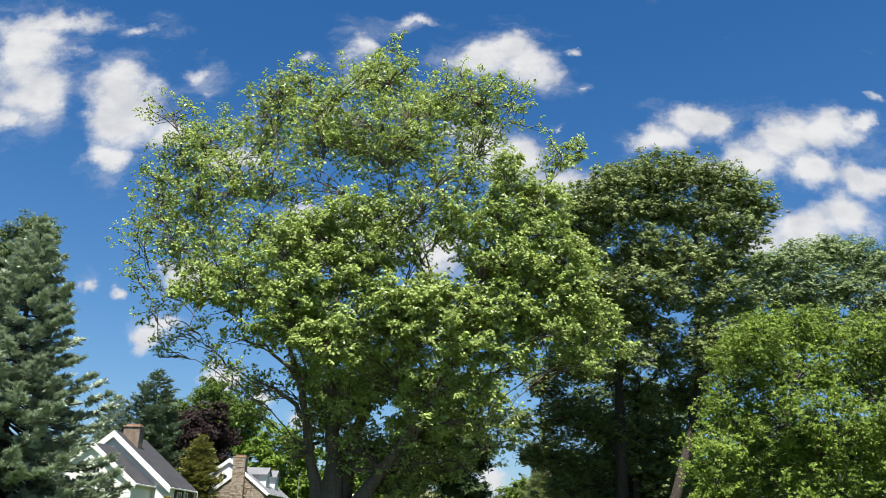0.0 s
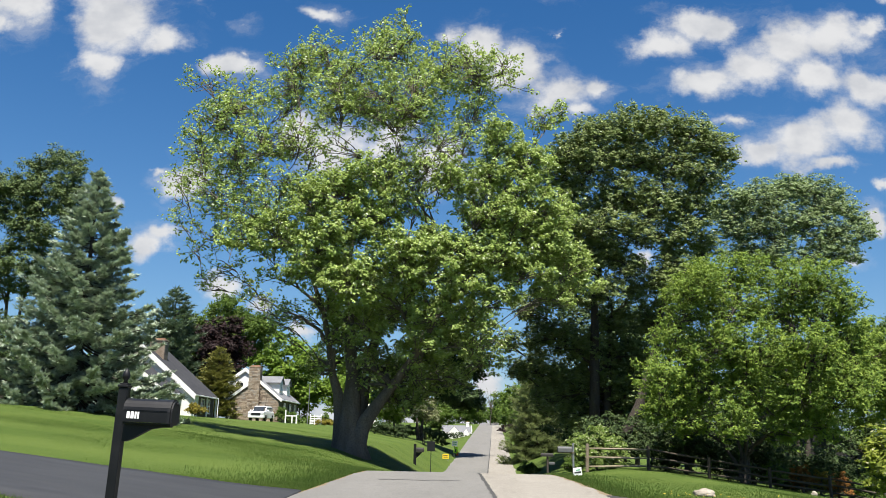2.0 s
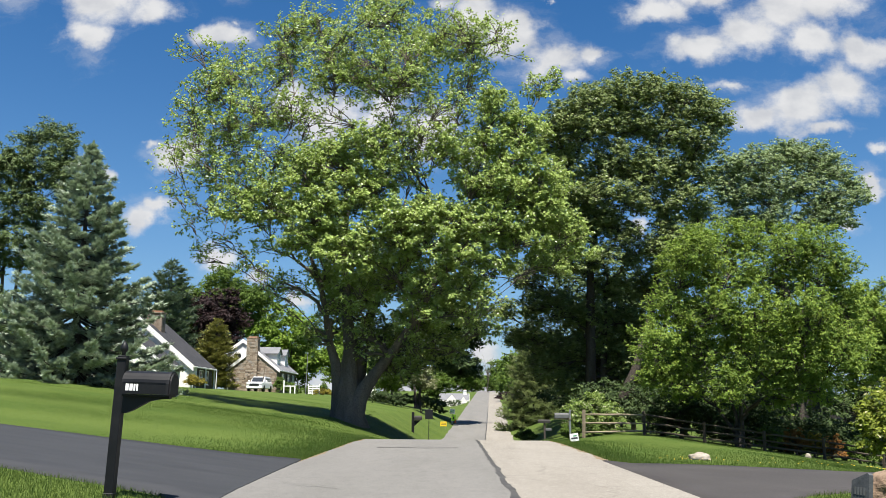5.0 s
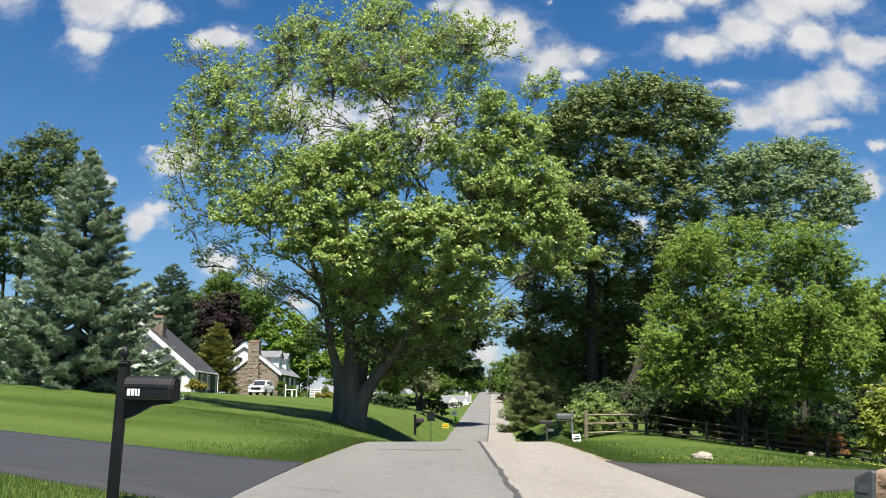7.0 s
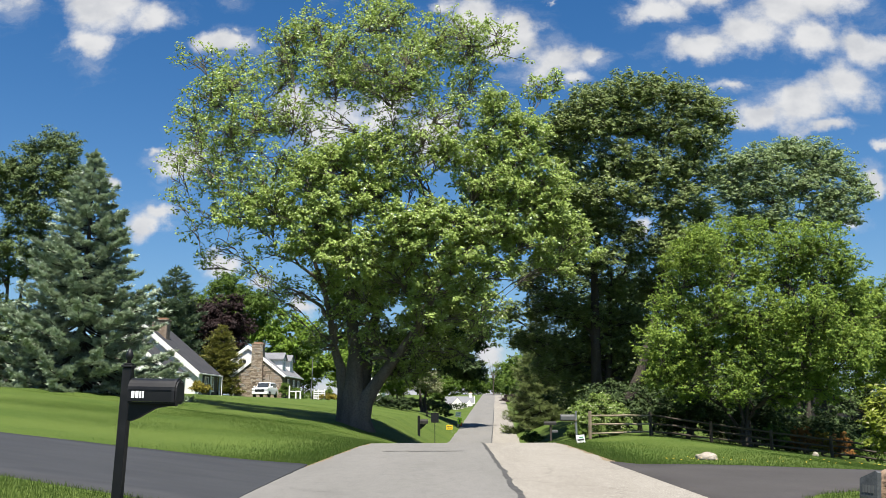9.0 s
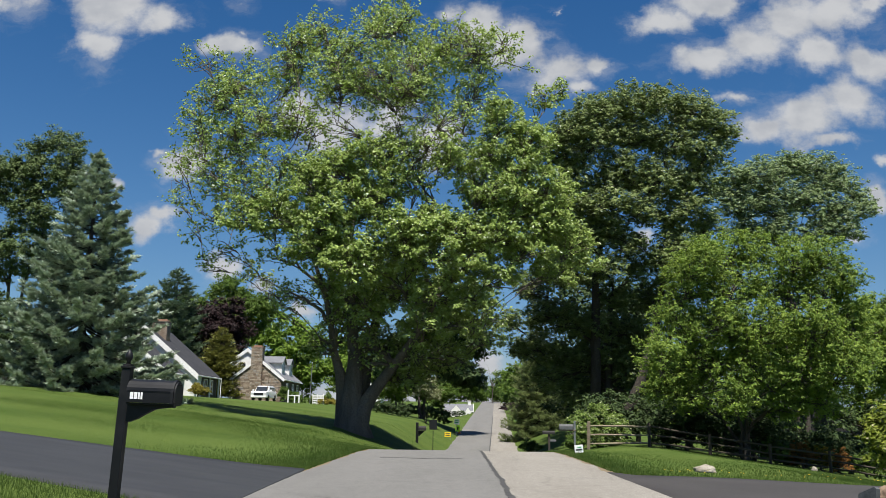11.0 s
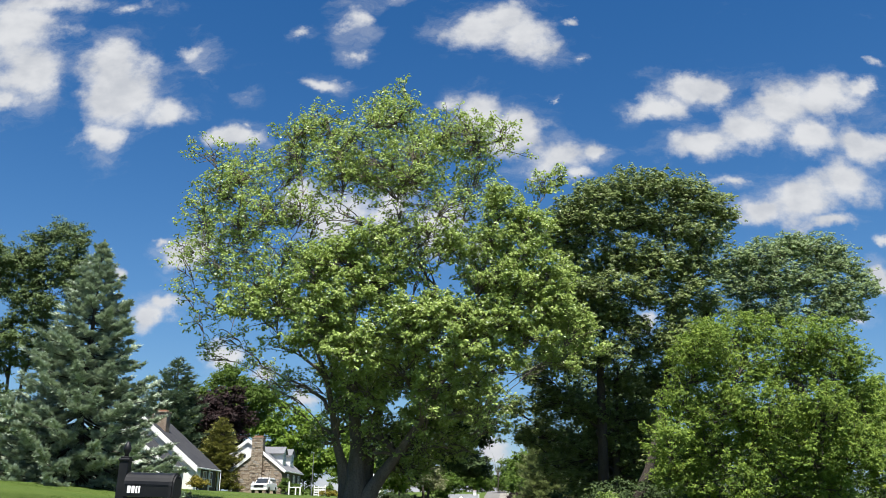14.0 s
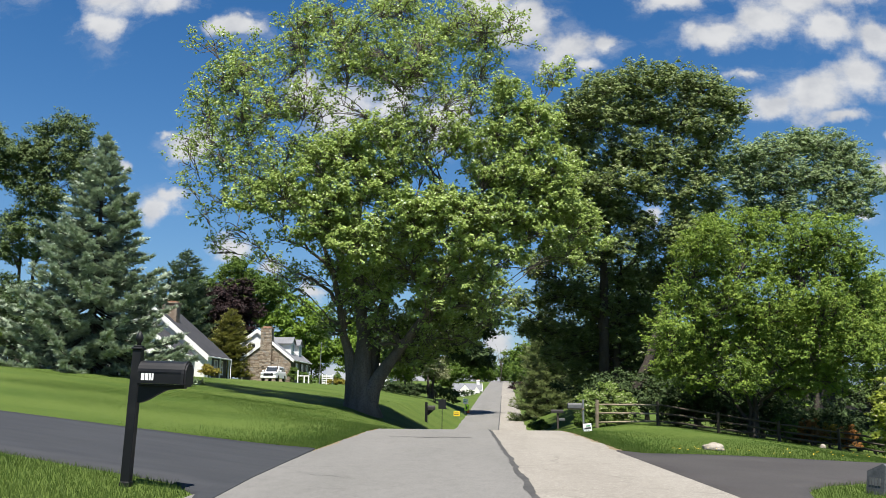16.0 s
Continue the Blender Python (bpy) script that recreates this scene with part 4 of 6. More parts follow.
# ---- trees beyond the fence ----
TALL_STEMS = (((-0.45, -0.3, 0.5, 0), (-0.45, 0.3, 0.4, 0), (-0.4, 2, 0.33, 0), (-0.3, 5, 0.29, 0.1), (-0.2, 9.5, 0.22, 0.2), (0.3, 12.5, 0.15, 0.3)),
              ((0.5, -0.3, 0.36, -1.5), (0.75, 0.9, 0.3, -1.6), (1.9, 3.2, 0.26, -1.7), (3.0, 6.5, 0.2, -1.5), (3.8, 10, 0.14, -1.0)),
              ((0.3, -0.3, 0.3, 0.6), (0.5, 3, 0.22, 0.8), (0.8, 8, 0.15, 1.0)))
def tall(name, base, ell, count, r, leaves, leaf, size, trunk, fork, label, stems=2, bark=M_BARK_DARK, group="", stem_lines=None):
    b = (base[0], base[1], gz(*base))
    return broad_tree(name, b, trunk, fork, fill(ell, count, r, leaves), leaf, bark, size, label, "tree", stems=stems, limb_parts=False, group=group, stem_lines=stem_lines)


def seen_lobes(base, rows, half, dense, back=0.5, under=0.0, spread=(0.5, 1.2), stretch=0.92, fore=0.0):
    """Lobes (across, up, radius from the trunk's foot), each as a nearer and a farther clump of the crown; fore: metres that the near side swells per metre down."""
    bx, by, bz = base[0], base[1], gz(*base)
    out, top = [], max(row[1] for row in rows)
    for dx, dz, r in rows:
        for off, share in ((0.25, 1.0), (0.9, back)) if dz < under else ((-0.55, 1.0), (0.55, back)):
            k = 1 + off * half * rng.uniform(*spread) / by - (fore * (top - dz) / by if off < 0 else 0.0)
            out.append(((bx + dx) * k, by * k, 1.05 + (bz + dz - 1.05) * k, r * k, r * k * stretch, dense * r * r * share))
    return out


def crown_tree(name, base, rows, half, dense, leaf, size, trunk, fork, label, bark=None, stems=2, stem_lines=None, back=0.5, under=0.0, shoot=None, tuft=None, per_tuft=9, lean=(0.12, 0, 0), rise=0.45, bare=0.25, droop=0.35, spread=(0.5, 1.2), stretch=0.92, fore=0.0):
    b = (base[0], base[1], gz(*base))
    return broad_tree(name, b, trunk, fork, seen_lobes(base, rows, half, dense, back, under, spread, stretch, fore), leaf, bark or M_BARK_DARK, size, label, "tree", stems=stems, limb_parts=False, stem_lines=stem_lines, shoot=shoot, tuft=tuft, per_tuft=per_tuft, lean=lean, rise=rise, bare=bare, droop=droop)


TALL_TOP = ((-1.6, 19.1, 1.43), (0.2, 20.1, 1.64), (2.2, 20.6, 1.64), (4.1, 20.8, 1.43), (5.9, 20.1, 1.53), (7.3, 19.5, 1.3), (8, 18.6, 0.89), (-2.2, 17.4, 1.64), (-0.1, 18.2, 1.87), (2.4, 18.6, 1.87), (4.9, 18, 1.87), (6.8, 17.3, 1.36), (-1.2, 15.6, 1.7), (1.5, 16, 1.87), (3.9, 15.6, 1.87), (6, 15.3, 1.53), (-1.9, 13.8, 1.53), (0.4, 14, 1.7), (2.8, 13.8, 1.53), (5.2, 13.5, 1.53), (6.6, 12.8, 1.09), (-0.7, 11.7, 1.43), (4.5, 12.2, 1.02), (1.2, 12, 1.09), (2, 11.3, 1.19), (5.1, 11.3, 1.36), (3.4, 10.6, 1.23), (6.1, 11, 1.19), (-1.6, 12.5, 1.43), (0.1, 12.5, 1.36), (-2.8, 11.8, 1.23))
TALL_LOW = ((-4.2, 8.8, 1.19), (-3, 9.9, 1.36), (-1.7, 9.5, 1.43), (-5.5, 6.7, 0.89), (-3.6, 7.1, 1.43), (-1.9, 6.8, 1.53), (0.7, 8.2, 1.3), (1.5, 6.1, 1.43), (0.4, 4.4, 1.53), (-1.6, 4.4, 1.43), (-3.8, 5.1, 1.43), (1.9, 3.8, 1.53), (2.7, 2.1, 1.53), (-3.1, 3.4, 1.3), (-1.3, 2.2, 1.53), (-5, 5.2, 0.89), (0.3, 10.2, 1.16), (3.3, 8.2, 1.43), (4.4, 9.6, 1.3), (-0.2, 6.4, 1.36), (2.8, 5.8, 1.43), (-2.1, 11.3, 1.36), (2, 9.8, 0.95))
BACK_LOBES = ((-3.9, 21.4, 1.27), (-2.2, 21.6, 1.69), (-0, 22, 1.77), (2.2, 22.1, 1.77), (3.8, 21.2, 1.69), (5.4, 19.8, 1.18), (6.1, 19, 0.76), (-3.6, 19.4, 1.9), (-1, 19.4, 2.11), (1.5, 19.4, 2.11), (4, 18.5, 1.69), (-3.3, 17.1, 1.69), (-0.8, 17.1, 1.69), (2.2, 17.2, 1.69), (4.4, 17.2, 1.01), (-5, 20.2, 1.18), (0.9, 22.8, 1.01))
BUSHY_LOBES = ((-0.3, 9.3, 1.1), (-1.7, 8.8, 1.18), (1, 9.3, 1), (2.9, 9.1, 1.1), (4.2, 9.1, 1.1), (-2.2, 7.6, 1.31), (-0.1, 7.7, 1.57), (1.9, 7.5, 1.57), (4, 7.5, 1.44), (5.1, 8, 0.92), (-2.8, 6.1, 1.18), (-1, 5.9, 1.57), (1, 5.6, 1.57), (3.4, 5.6, 1.57), (5.2, 6.2, 1.18), (-3.6, 4.5, 1.1), (-1.9, 4, 1.57), (0.4, 3.8, 1.44), (2.7, 3.8, 1.44), (4.8, 4.1, 1.26), (-3.7, 3, 0.87), (-2.5, 2.7, 1.1), (-0.4, 2.4, 1), (1.9, 2.4, 1.1), (3.7, 2.5, 1.1), (5.6, 4.6, 1.05), (-1.4, 9.3, 0.73))
OAK_LOBES = ((-1.1, 19.6, 1.79), (0.3, 21.8, 1.43), (2.1, 22.7, 1.53), (3.8, 22.4, 1.28), (4.4, 21.6, 0.82), (1.5, 20.2, 1.79), (3.3, 19, 1.79), (1.2, 17.9, 1.79), (-0.8, 16.8, 1.79), (3.5, 17.1, 1.43), (-2.2, 20.1, 1.64), (2, 15.7, 1.28), (-0.5, 14.1, 1.43), (-3.1, 17.9, 2.3), (-2, 13, 1.79), (4.8, 19.6, 0.82), (-5, 20.7, 2.56), (1.6, 14.1, 1.79), (-0, 12, 1.94), (2.6, 12, 1.53), (-1.9, 10.4, 2.04), (1.2, 10.1, 1.64), (3.9, 20.7, 1.43), (3.9, 18.2, 1.53), (0, 19, 1.79), (0.4, 16, 1.79))
crown_tree("maple_tree", (8.5, 50), TALL_TOP + TALL_LOW, 4.5, 1650, L_DARK, 0.155, 0.4, 7, "tall dark green silver maple behind the fence", stem_lines=TALL_STEMS, under=9.5, shoot=1.9, tuft=0.2, lean=(1.0, 0, 0.05), rise=0.5)
crown_tree("maple_tree", (25, 62), BACK_LOBES, 5, 1150, L_SILVER, 0.17, 0.45, 6, "silver maple with grey-green leaves beyond the garden", shoot=2.2, tuft=0.24, lean=(1.3, 0, 0.0), rise=0.45)
crown_tree("maple_tree", (12.9, 38.5), BUSHY_LOBES, 3.6, 2100, L_BRIGHT, 0.12, 0.16, 2.2, "bright green bushy maple behind the rail fence", stems=3, shoot=1.25, tuft=0.15, lean=(0.15, 0, 0.1), rise=1.1, droop=0.12, spread=(0.2, 1.6), stretch=1.1, fore=0.22)

# ---- trees on the rising side ----
conifer("spruce_tree", (-18.35, 40, gz(-18.35, 40)), 11.5, 5.3, L_SPRUCE, M_BARK_DARK, "blue spruce with dense drooping boughs on the lawn", needles=320000, size=0.15, width=0.085, whorls=28, power=0.88, fluff=0.42, skirt=0.1, bristle=0.42)
crown_tree("oak_tree", (-41, 75), OAK_LOBES, 4, 620, L_OAK, 0.22, 0.4, 10, "tall dark broadleaf tree far behind the spruce", stems=2, back=0.4, shoot=1.4, tuft=0.34)
tall("oak_tree", (-35, 116), [(-33.9, 115, 16.8, 3.6, 5.0, 3.2), (-29.9, 115, 14.1, 4.4, 5.0, 3.7), (-37.8, 115, 12.4, 3.1, 4.0, 5.9)], 56, 1.8, 850, L_GREEN, 0.36, 0.4, 8, "broad green tree behind the white house", stems=1)
tall("beech_tree", (-31, 108), [(-30.3, 108, 12.9, 3.8, 4.0, 2.6), (-31.7, 108, 10.4, 3.5, 4.0, 3.2)], 26, 1.6, 650, L_PURPLE, 0.36, 0.35, 6, "copper beech with dark purple leaves", stems=1)
tall("oak_tree", (-27, 135), [(-28.4, 135, 12.7, 5.5, 6.0, 4.1), (-24.6, 135, 9.9, 5.5, 6.0, 4.6), (-32.2, 135, 15.0, 3.7, 5.0, 3.7), (-18, 138, 9, 5, 5, 4.5), (-15, 132, 6, 4, 4, 4)], 60, 2.2, 430, L_LIVELY, 0.55, 0.4, 6, "green trees behind the stone house", stems=2)
tall("oak_tree", (-4, 92), [(-0.8, 90, 8.6, 3.6, 5.0, 4.6), (-4.1, 90, 8.2, 3.7, 5.0, 3.7), (1.0, 90, 6.4, 2.2, 4.0, 3.2), (-7.7, 90, 6.4, 2.5, 4.0, 3.2)], 55, 1.6, 560, L_DEEP, 0.4, 0.3, 3, "dense dark green tree at the roadside", stems=2)
conifer("spruce_tree", (-36.0, 104, gz(-36.0, 104)), 15.4, 6.2, L_FIR, M_BARK_DARK, "dark green spruce behind the white house", needles=60000, size=0.44, width=0.16, power=0.6, fluff=0.6)
conifer("spruce_tree", (-40.2, 103, gz(-40.2, 103)), 12.2, 4.8, L_SPRUCE, M_BARK_DARK, "grey-green spruce beside the white house", needles=50000, size=0.36, width=0.13, power=0.6, fluff=0.45)
conifer("cypress_tree", (-28.7, 100, gz(-28.7, 100)), 8.2, 3.3, L_GOLD, M_BARK_DARK, "yellow-green conifer between the two houses", needles=22000, size=0.36, width=0.14, droop=-0.1, power=0.6, fluff=0.4)
conifer("pine_tree", (7.5, 80, gz(7.5, 80)), 11.0, 3.6, L_PINE, M_BARK_DARK, "soft green young pine by the road", needles=56000, size=0.32, width=0.065, fluff=0.5)
tall("maple_tree", (22.5, 45), [(22.0, 45, 4.5, 2.6, 3.0, 3.0), (25.0, 46, 5.0, 3.2, 3.0, 3.6)], 45, 1.1, 1000, L_BRIGHT, 0.17, 0.14, 2.0, "light green maple farther along the fence", stems=2)
# added oak, hidden behind the bushy maple, that keeps sun off the house
tall("oak_tree", (27.5, 68), [(29.0, 68, 7.2, 5.5, 3.5, 2.6), (33, 71, 7.5, 4.5, 3.5, 2.6)], 34, 1.6, 520, L_DEEP, 0.32, 0.22, 4.5, "unseen oak added to shade the house front", stems=1)
# ---- woods and undergrowth that close the view ----
UNDER = [(30, 62, 2.6, 6.5), (33, 60, 2.6, 7.0), (8.6, 44, 2.4, 2.6), (11.6, 43.5, 2.4, 2.4), (14.8, 43, 2.4, 2.2), (18, 44.5, 2.4, 2.0), (21, 46, 2.4, 2.0), (9.5, 62, 3.0, 13.0), (13.5, 64, 3.4, 14.0), (18, 66, 3.6, 14.5), (22, 67, 3.6, 13.5), (9.6, 53.5, 2.6, 4.6), (12.8, 48, 2.6, 3.4), (19.5, 52, 2.2, 2.2), (24.5, 58, 2.0, 2.0), (28.5, 64, 1.8, 2.4), (15.5, 46, 2.8, 3.4), (10.0, 58, 3.4, 7.5), (14, 57, 3.8, 7.0), (19, 58, 4.0, 7.5), (9.8, 68, 2.8, 7.5), (11.5, 84, 3.6, 9), (-25, 45, 2.6, 4.4), (-29, 50, 3.0, 5), (-33, 58, 3.2, 5.5), (-40, 62, 3.4, 5)]
for x, y, r, h in UNDER:
    z = gz(x, y)
    lb = fill([(x, y, z + h * 0.5, r, r * 0.7, h * 0.48)], 16, 1.0 if h < 4 else 1.5, 430 if h < 9 else 420)
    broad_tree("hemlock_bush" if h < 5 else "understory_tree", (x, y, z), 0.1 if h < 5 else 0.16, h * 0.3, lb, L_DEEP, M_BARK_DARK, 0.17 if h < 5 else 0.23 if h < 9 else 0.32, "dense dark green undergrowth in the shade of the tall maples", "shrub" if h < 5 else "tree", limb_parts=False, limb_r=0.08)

# woods along the horizon
proto = None
for i, (x, y, s) in enumerate([(-95, 185, 1.25), (-78, 172, 1.1), (-62, 180, 1.2), (-48, 168, 1.0), (-36, 176, 1.15), (-24, 182, 1.2), (-13, 175, 0.95), (-4, 215, 0.8), (15, 205, 1.0), (14.5, 236, 1.0), (12.8, 160, 0.8), (17, 150, 0.75), (22, 170, 1.0), (31, 160, 1.1), (43, 165, 1.2), (56, 158, 1.1), (70, 170, 1.2), (86, 165, 1.2), (-112, 180, 1.2), (5.5, 262, 0.6), (20, 260, 0.9), (33, 120, 0.9), (24, 105, 0.85), (42, 110, 1.1), (12.6, 118, 0.75), (13.4, 138, 0.85), (52, 90, 1.0), (62, 100, 1.2), (46, 72, 0.85), (75, 110, 1.2), (-60, 90, 0.9), (-56, 70, 0.8), (-20, 150, 0.6), (-12, 150, 0.6), (-7, 152, 0.55), (-28, 150, 0.65), (-3, 150, 0.5), (-36, 148, 0.6), (8, 320, 0.6), (14, 325, 0.55), (20, 318, 0.7), (2, 300, 0.8), (26, 310, 0.9), (0, 335, 0.75), (6, 338, 0.72), (11.5, 340, 0.75), (17, 338, 0.7), (23, 342, 0.8), (-7, 340, 0.8), (-15, 300, 1.0), (29, 335, 0.8), (-50, 150, 0.8), (-66, 140, 0.9)]):
    if proto is None:
        lb = fill([(0, 0, 9, 5.5, 5, 4.5), (1, 0, 5.5, 5, 5, 4), (-2, 1, 12, 3.5, 3.5, 2.5)], 22, 2.4, 150)
        proto = broad_tree("wood_tree", (0, 0, 0), 0.3, 4, lb, L_GREEN, M_BARK_DARK, 0.85, "green broadleaf tree in the far woods", "tree", limb_parts=False, group="far woods")
        proto.matrix_world = pose(x, y, gz(x, y) - 0.2, 0, 0, 0) @ Matrix.Scale(s, 4)
    else:
        copy_thing(proto, pose(x, y, gz(x, y) - (2.6 * s if y > 190 else 0.2), 0, 0, i * 47.0)).scale = (s, s, s * (0.85 + 0.1 * (i % 4)))

# bare tree over the road's far end
bare = thing("bare_tree", (9.3, 232, gz(9.3, 232)), "leafless grey tree at the far end of the road", "tree")
lines = [limb_line((0, 0, -0.2), (0.1, 0, 5), 0.14, 0.07, 5)]
for i in range(16):
    a = i * 2.4
    lines.append(limb_line((0.05, 0, 2.5 + i * 0.15), (1.9 * math.cos(a), 1.5 * math.sin(a), 8.5 + 2.0 * math.sin(i * 1.7)), 0.05, 0.012, 6))
V, Fc = tubes(lines, 5)
link_mesh("trunk", V, Fc, M_BARK, bare, smooth=True)

# ---- shrubs and hedges ----
shrub("hydrangea_bush", (6.15, 37.6, gz(6.15, 37.6)), 1.5, 1.15, 2.05, L_BLOOM_GREEN, "rounded bush with pale blossom beside the fence", 11000, 0.1)
shrub("low_bush", (5.0, 36.6, gz(5.0, 36.6)), 0.6, 0.5, 0.75, L_GREEN, "small clipped green bush by the fence", 1500, 0.09)
tall("dogwood_tree", (-5.6, 82), [(-5.5, 82, 3.7, 1.8, 1.4, 1.1), (-6.8, 83, 3.3, 1.2, 1.1, 0.8)], 16, 0.75, 800, L_LIVELY, 0.16, 0.08, 1.2, "small light green dogwood on the far lawn")
tall("dogwood_tree", (-3.2, 83), [(-3.2, 83, 3.9, 1.1, 1.1, 1.0), (-2.7, 83, 3.3, 0.8, 0.8, 0.6)], 14, 0.65, 700, L_BLOOM, 0.16, 0.07, 1.4, "small dogwood covered in cream blossom")


def hedge(path, w, leaves, label):
    """A clipped hedge along (x, y, height) points."""
    base = (path[0][0], path[0][1], gz(path[0][0], path[0][1]))
    lobes = []
    for (xa, ya, ha), (xb, yb, hb) in zip(path, path[1:]):
        k = max(2, int(math.hypot(xb - xa, yb - ya) / (0.55 * w)))
        for i in range(k):
            x, y, h = xa + (xb - xa) * i / k, ya + (yb - ya) * i / k, ha + (hb - ha) * i / k
            lobes += [(x, y, gz(x, y) + h * f, w * 0.5, h * 0.3, leaves) for f in (0.3, 0.66)]
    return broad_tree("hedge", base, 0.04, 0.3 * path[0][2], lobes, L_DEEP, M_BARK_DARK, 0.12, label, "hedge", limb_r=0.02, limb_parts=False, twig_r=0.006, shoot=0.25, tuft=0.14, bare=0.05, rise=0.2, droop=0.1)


hedge([(-9.5, 79, 1.1), (-4.3, 80, 1.25)], 1.2, 1100, "dark clipped hedge along the lawn")
hedge([(-6.0, 148, 1.5), (-2.6, 150, 1.2), (1.6, 150, 1.1)], 1.6, 800, "dark hedge before the far white house")
hedge([(-6.4, 96, 1.3), (-3.2, 95.5, 1.5), (-0.6, 95.5, 1.5)], 1.3, 1100, "dark hedge sloping down to the road")
for x, y, r, h, lf in [(-20.4, 98.3, 0.8, 2.3, L_GREEN), (-19.4, 99, 1.2, 1.5, L_GREEN), (-18.6, 108, 1.4, 1.4, L_GREEN), (-15.8, 101, 1.6, 0.9, L_GOLDLEAF), (-17.4, 112, 0.8, 1.9, L_GREEN), (-14.0, 112, 0.8, 2.2, L_GREEN)]:
    shrub("foundation_bush", (x, y, gz(x, y)), r, r * 0.8, h, lf, "clipped green bush before the stone house", 1400, 0.17)
shrub("foundation_bush", (-26.3, 84.5, gz(-26.3, 84.5)), 1.1, 0.9, 1.5, L_GOLDLEAF, "orange-green bush beside the white house", 1800, 0.16)
for x, y, lf, h in [(15.7, 39.3, L_ORANGE, 1.35), (16.7, 39.6, L_GOLDLEAF, 1.3), (17.6, 39.8, L_ORANGE, 1.3), (14.4, 39.0, L_GREEN, 1.3), (18.9, 40, L_GREEN, 1.5)]:
    shrub("azalea_bush", (x, y, gz(x, y)), 0.7, 0.5, h, lf, "low garden bush with warm orange leaves" if lf is L_ORANGE else "low clipped garden bush", 1500, 0.08)
shrub("viburnum_bush", (15.6, 30.5, gz(15.6, 30.5)), 1.2, 1.1, 3.4, L_YELLOWISH, "tall loose bush with yellow-green leaves and pale flowers", 5200, 0.16)
shrub("viburnum_bush", (-22.6, 37, gz(-22.6, 37)), 1.6, 1.4, 2.9, L_GREEN, "loose green bush beside the spruce", 4200, 0.16)
shrub("roadside_bush", (4.9, 58, gz(4.9, 58)), 0.9, 0.7, 1.0, L_GREEN, "low green bush by the road", 1500, 0.14)
shrub("roadside_bush", (11.2, 178, gz(11.2, 178)), 3.0, 2.0, 2.2, L_PURPLE, "dark purple bush at the far roadside", 1200, 0.4)


# ---- houses ----
def window(parent, m, w, h, shutters=False, mat_frame=None):
    """A sash window built on a wall: m gives its centre, facing local -y."""
    fr = mat_frame or M_WHITE
    bm = bmesh.new()
    t = 0.09
    ring = []
    for yy in (-0.05, 0.03):
        for dd in (0.0, t):
            ring.append([bm.verts.new((sx * (w / 2 - dd), yy, sz * (h / 2 - dd))) for sx, sz in ((-1, -1), (1, -1), (1, 1), (-1, 1))])
    for p, q in ((0, 1), (1, 3), (3, 2), (2, 0)):
        for i in range(4):
            j = (i + 1) % 4
            bm.faces.new((ring[p][i], ring[p][j], ring[q][j], ring[q][i]))
    win = part("window", bm, fr, parent)
    win.matrix_parent_inverse = Matrix()
    win.matrix_basis = m
    for nm, lo, hi in (("sill", (-w / 2 - 0.05, -0.1, -h / 2 - 0.06), (w / 2 + 0.05, -0.052, -h / 2 + 0.02)), ("sash_rail", (-w / 2 + t, -0.045, -0.03), (w / 2 - t, -0.016, 0.03)), ("glazing_bar", (-0.02, -0.04, -h / 2 + t), (0.02, -0.016, h / 2 - t))):
        bm = bmesh.new()
        box(bm, lo, hi)
        part(nm, bm, fr, win)
    bm = bmesh.new()
    box(bm, (-w / 2 + 0.04, -0.015, -h / 2 + 0.04), (w / 2 - 0.04, 0.01, h / 2 - 0.04))
    part("pane", bm, M_GLASS, win, "dark reflecting glass")
    if shutters:
        for s in (-1, 1):
            bm = bmesh.new()
            box(bm, (s * (w / 2 + 0.22) - 0.2, -0.05, -h / 2), (s * (w / 2 + 0.22) + 0.2, 0.0, h / 2), 0.01)
            part("shutter", bm, M_SHUTTER, win, "dark green shutter")
    return win


def gable_block(th, x0, x1, y0, y1, z0, eave, ridge, wall, roof, over=0.35, rake=0.3, trim=0.22, roof_t=0.16, trim_mat=None):
    """Walls, two roof slopes, rake boards and gutters of a gabled block, in the house's own axes."""
    xm, h = (x0 + x1) / 2, (x1 - x0) / 2
    bm = bmesh.new()
    prism(bm, [(x0, z0), (x1, z0), (x1, eave), (xm, ridge), (x0, eave)], y0, y1, "y")
    part("wall", bm, wall, th)
    k = (ridge - eave) / h
    for s in (-1, 1):
        e = h + over
        bm = bmesh.new()
        prism(bm, [(xm, ridge + 0.02), (xm + s * e, ridge - k * e + 0.02), (xm + s * e, ridge - k * e + 0.02 + roof_t), (xm, ridge + 0.02 + roof_t)], y0 - rake, y1 + rake, "y")
        part("roof", bm, roof, th, "shingled roof slope")
        bm = bmesh.new()
        prism(bm, [(xm, ridge + 0.05 + roof_t), (xm + s * (e + 0.03), ridge - k * e + 0.05 + roof_t), (xm + s * (e + 0.03), ridge - k * e - trim), (xm, ridge - trim)], y0 - rake - 0.06, y0 - rake - 0.003, "y")
        part("rake_board", bm, trim_mat or M_WHITE, th, "" if trim_mat else "white rake board")
        bm = bmesh.new()
        box(bm, (xm + s * (e + 0.06) - 0.06, y0 - rake, ridge - k * e - 0.02), (xm + s * (e + 0.06) + 0.06, y1 + rake, ridge - k * e + 0.12), 0.02)
        part("gutter", bm, trim_mat or M_WHITE, th, "" if trim_mat else "white gutter")


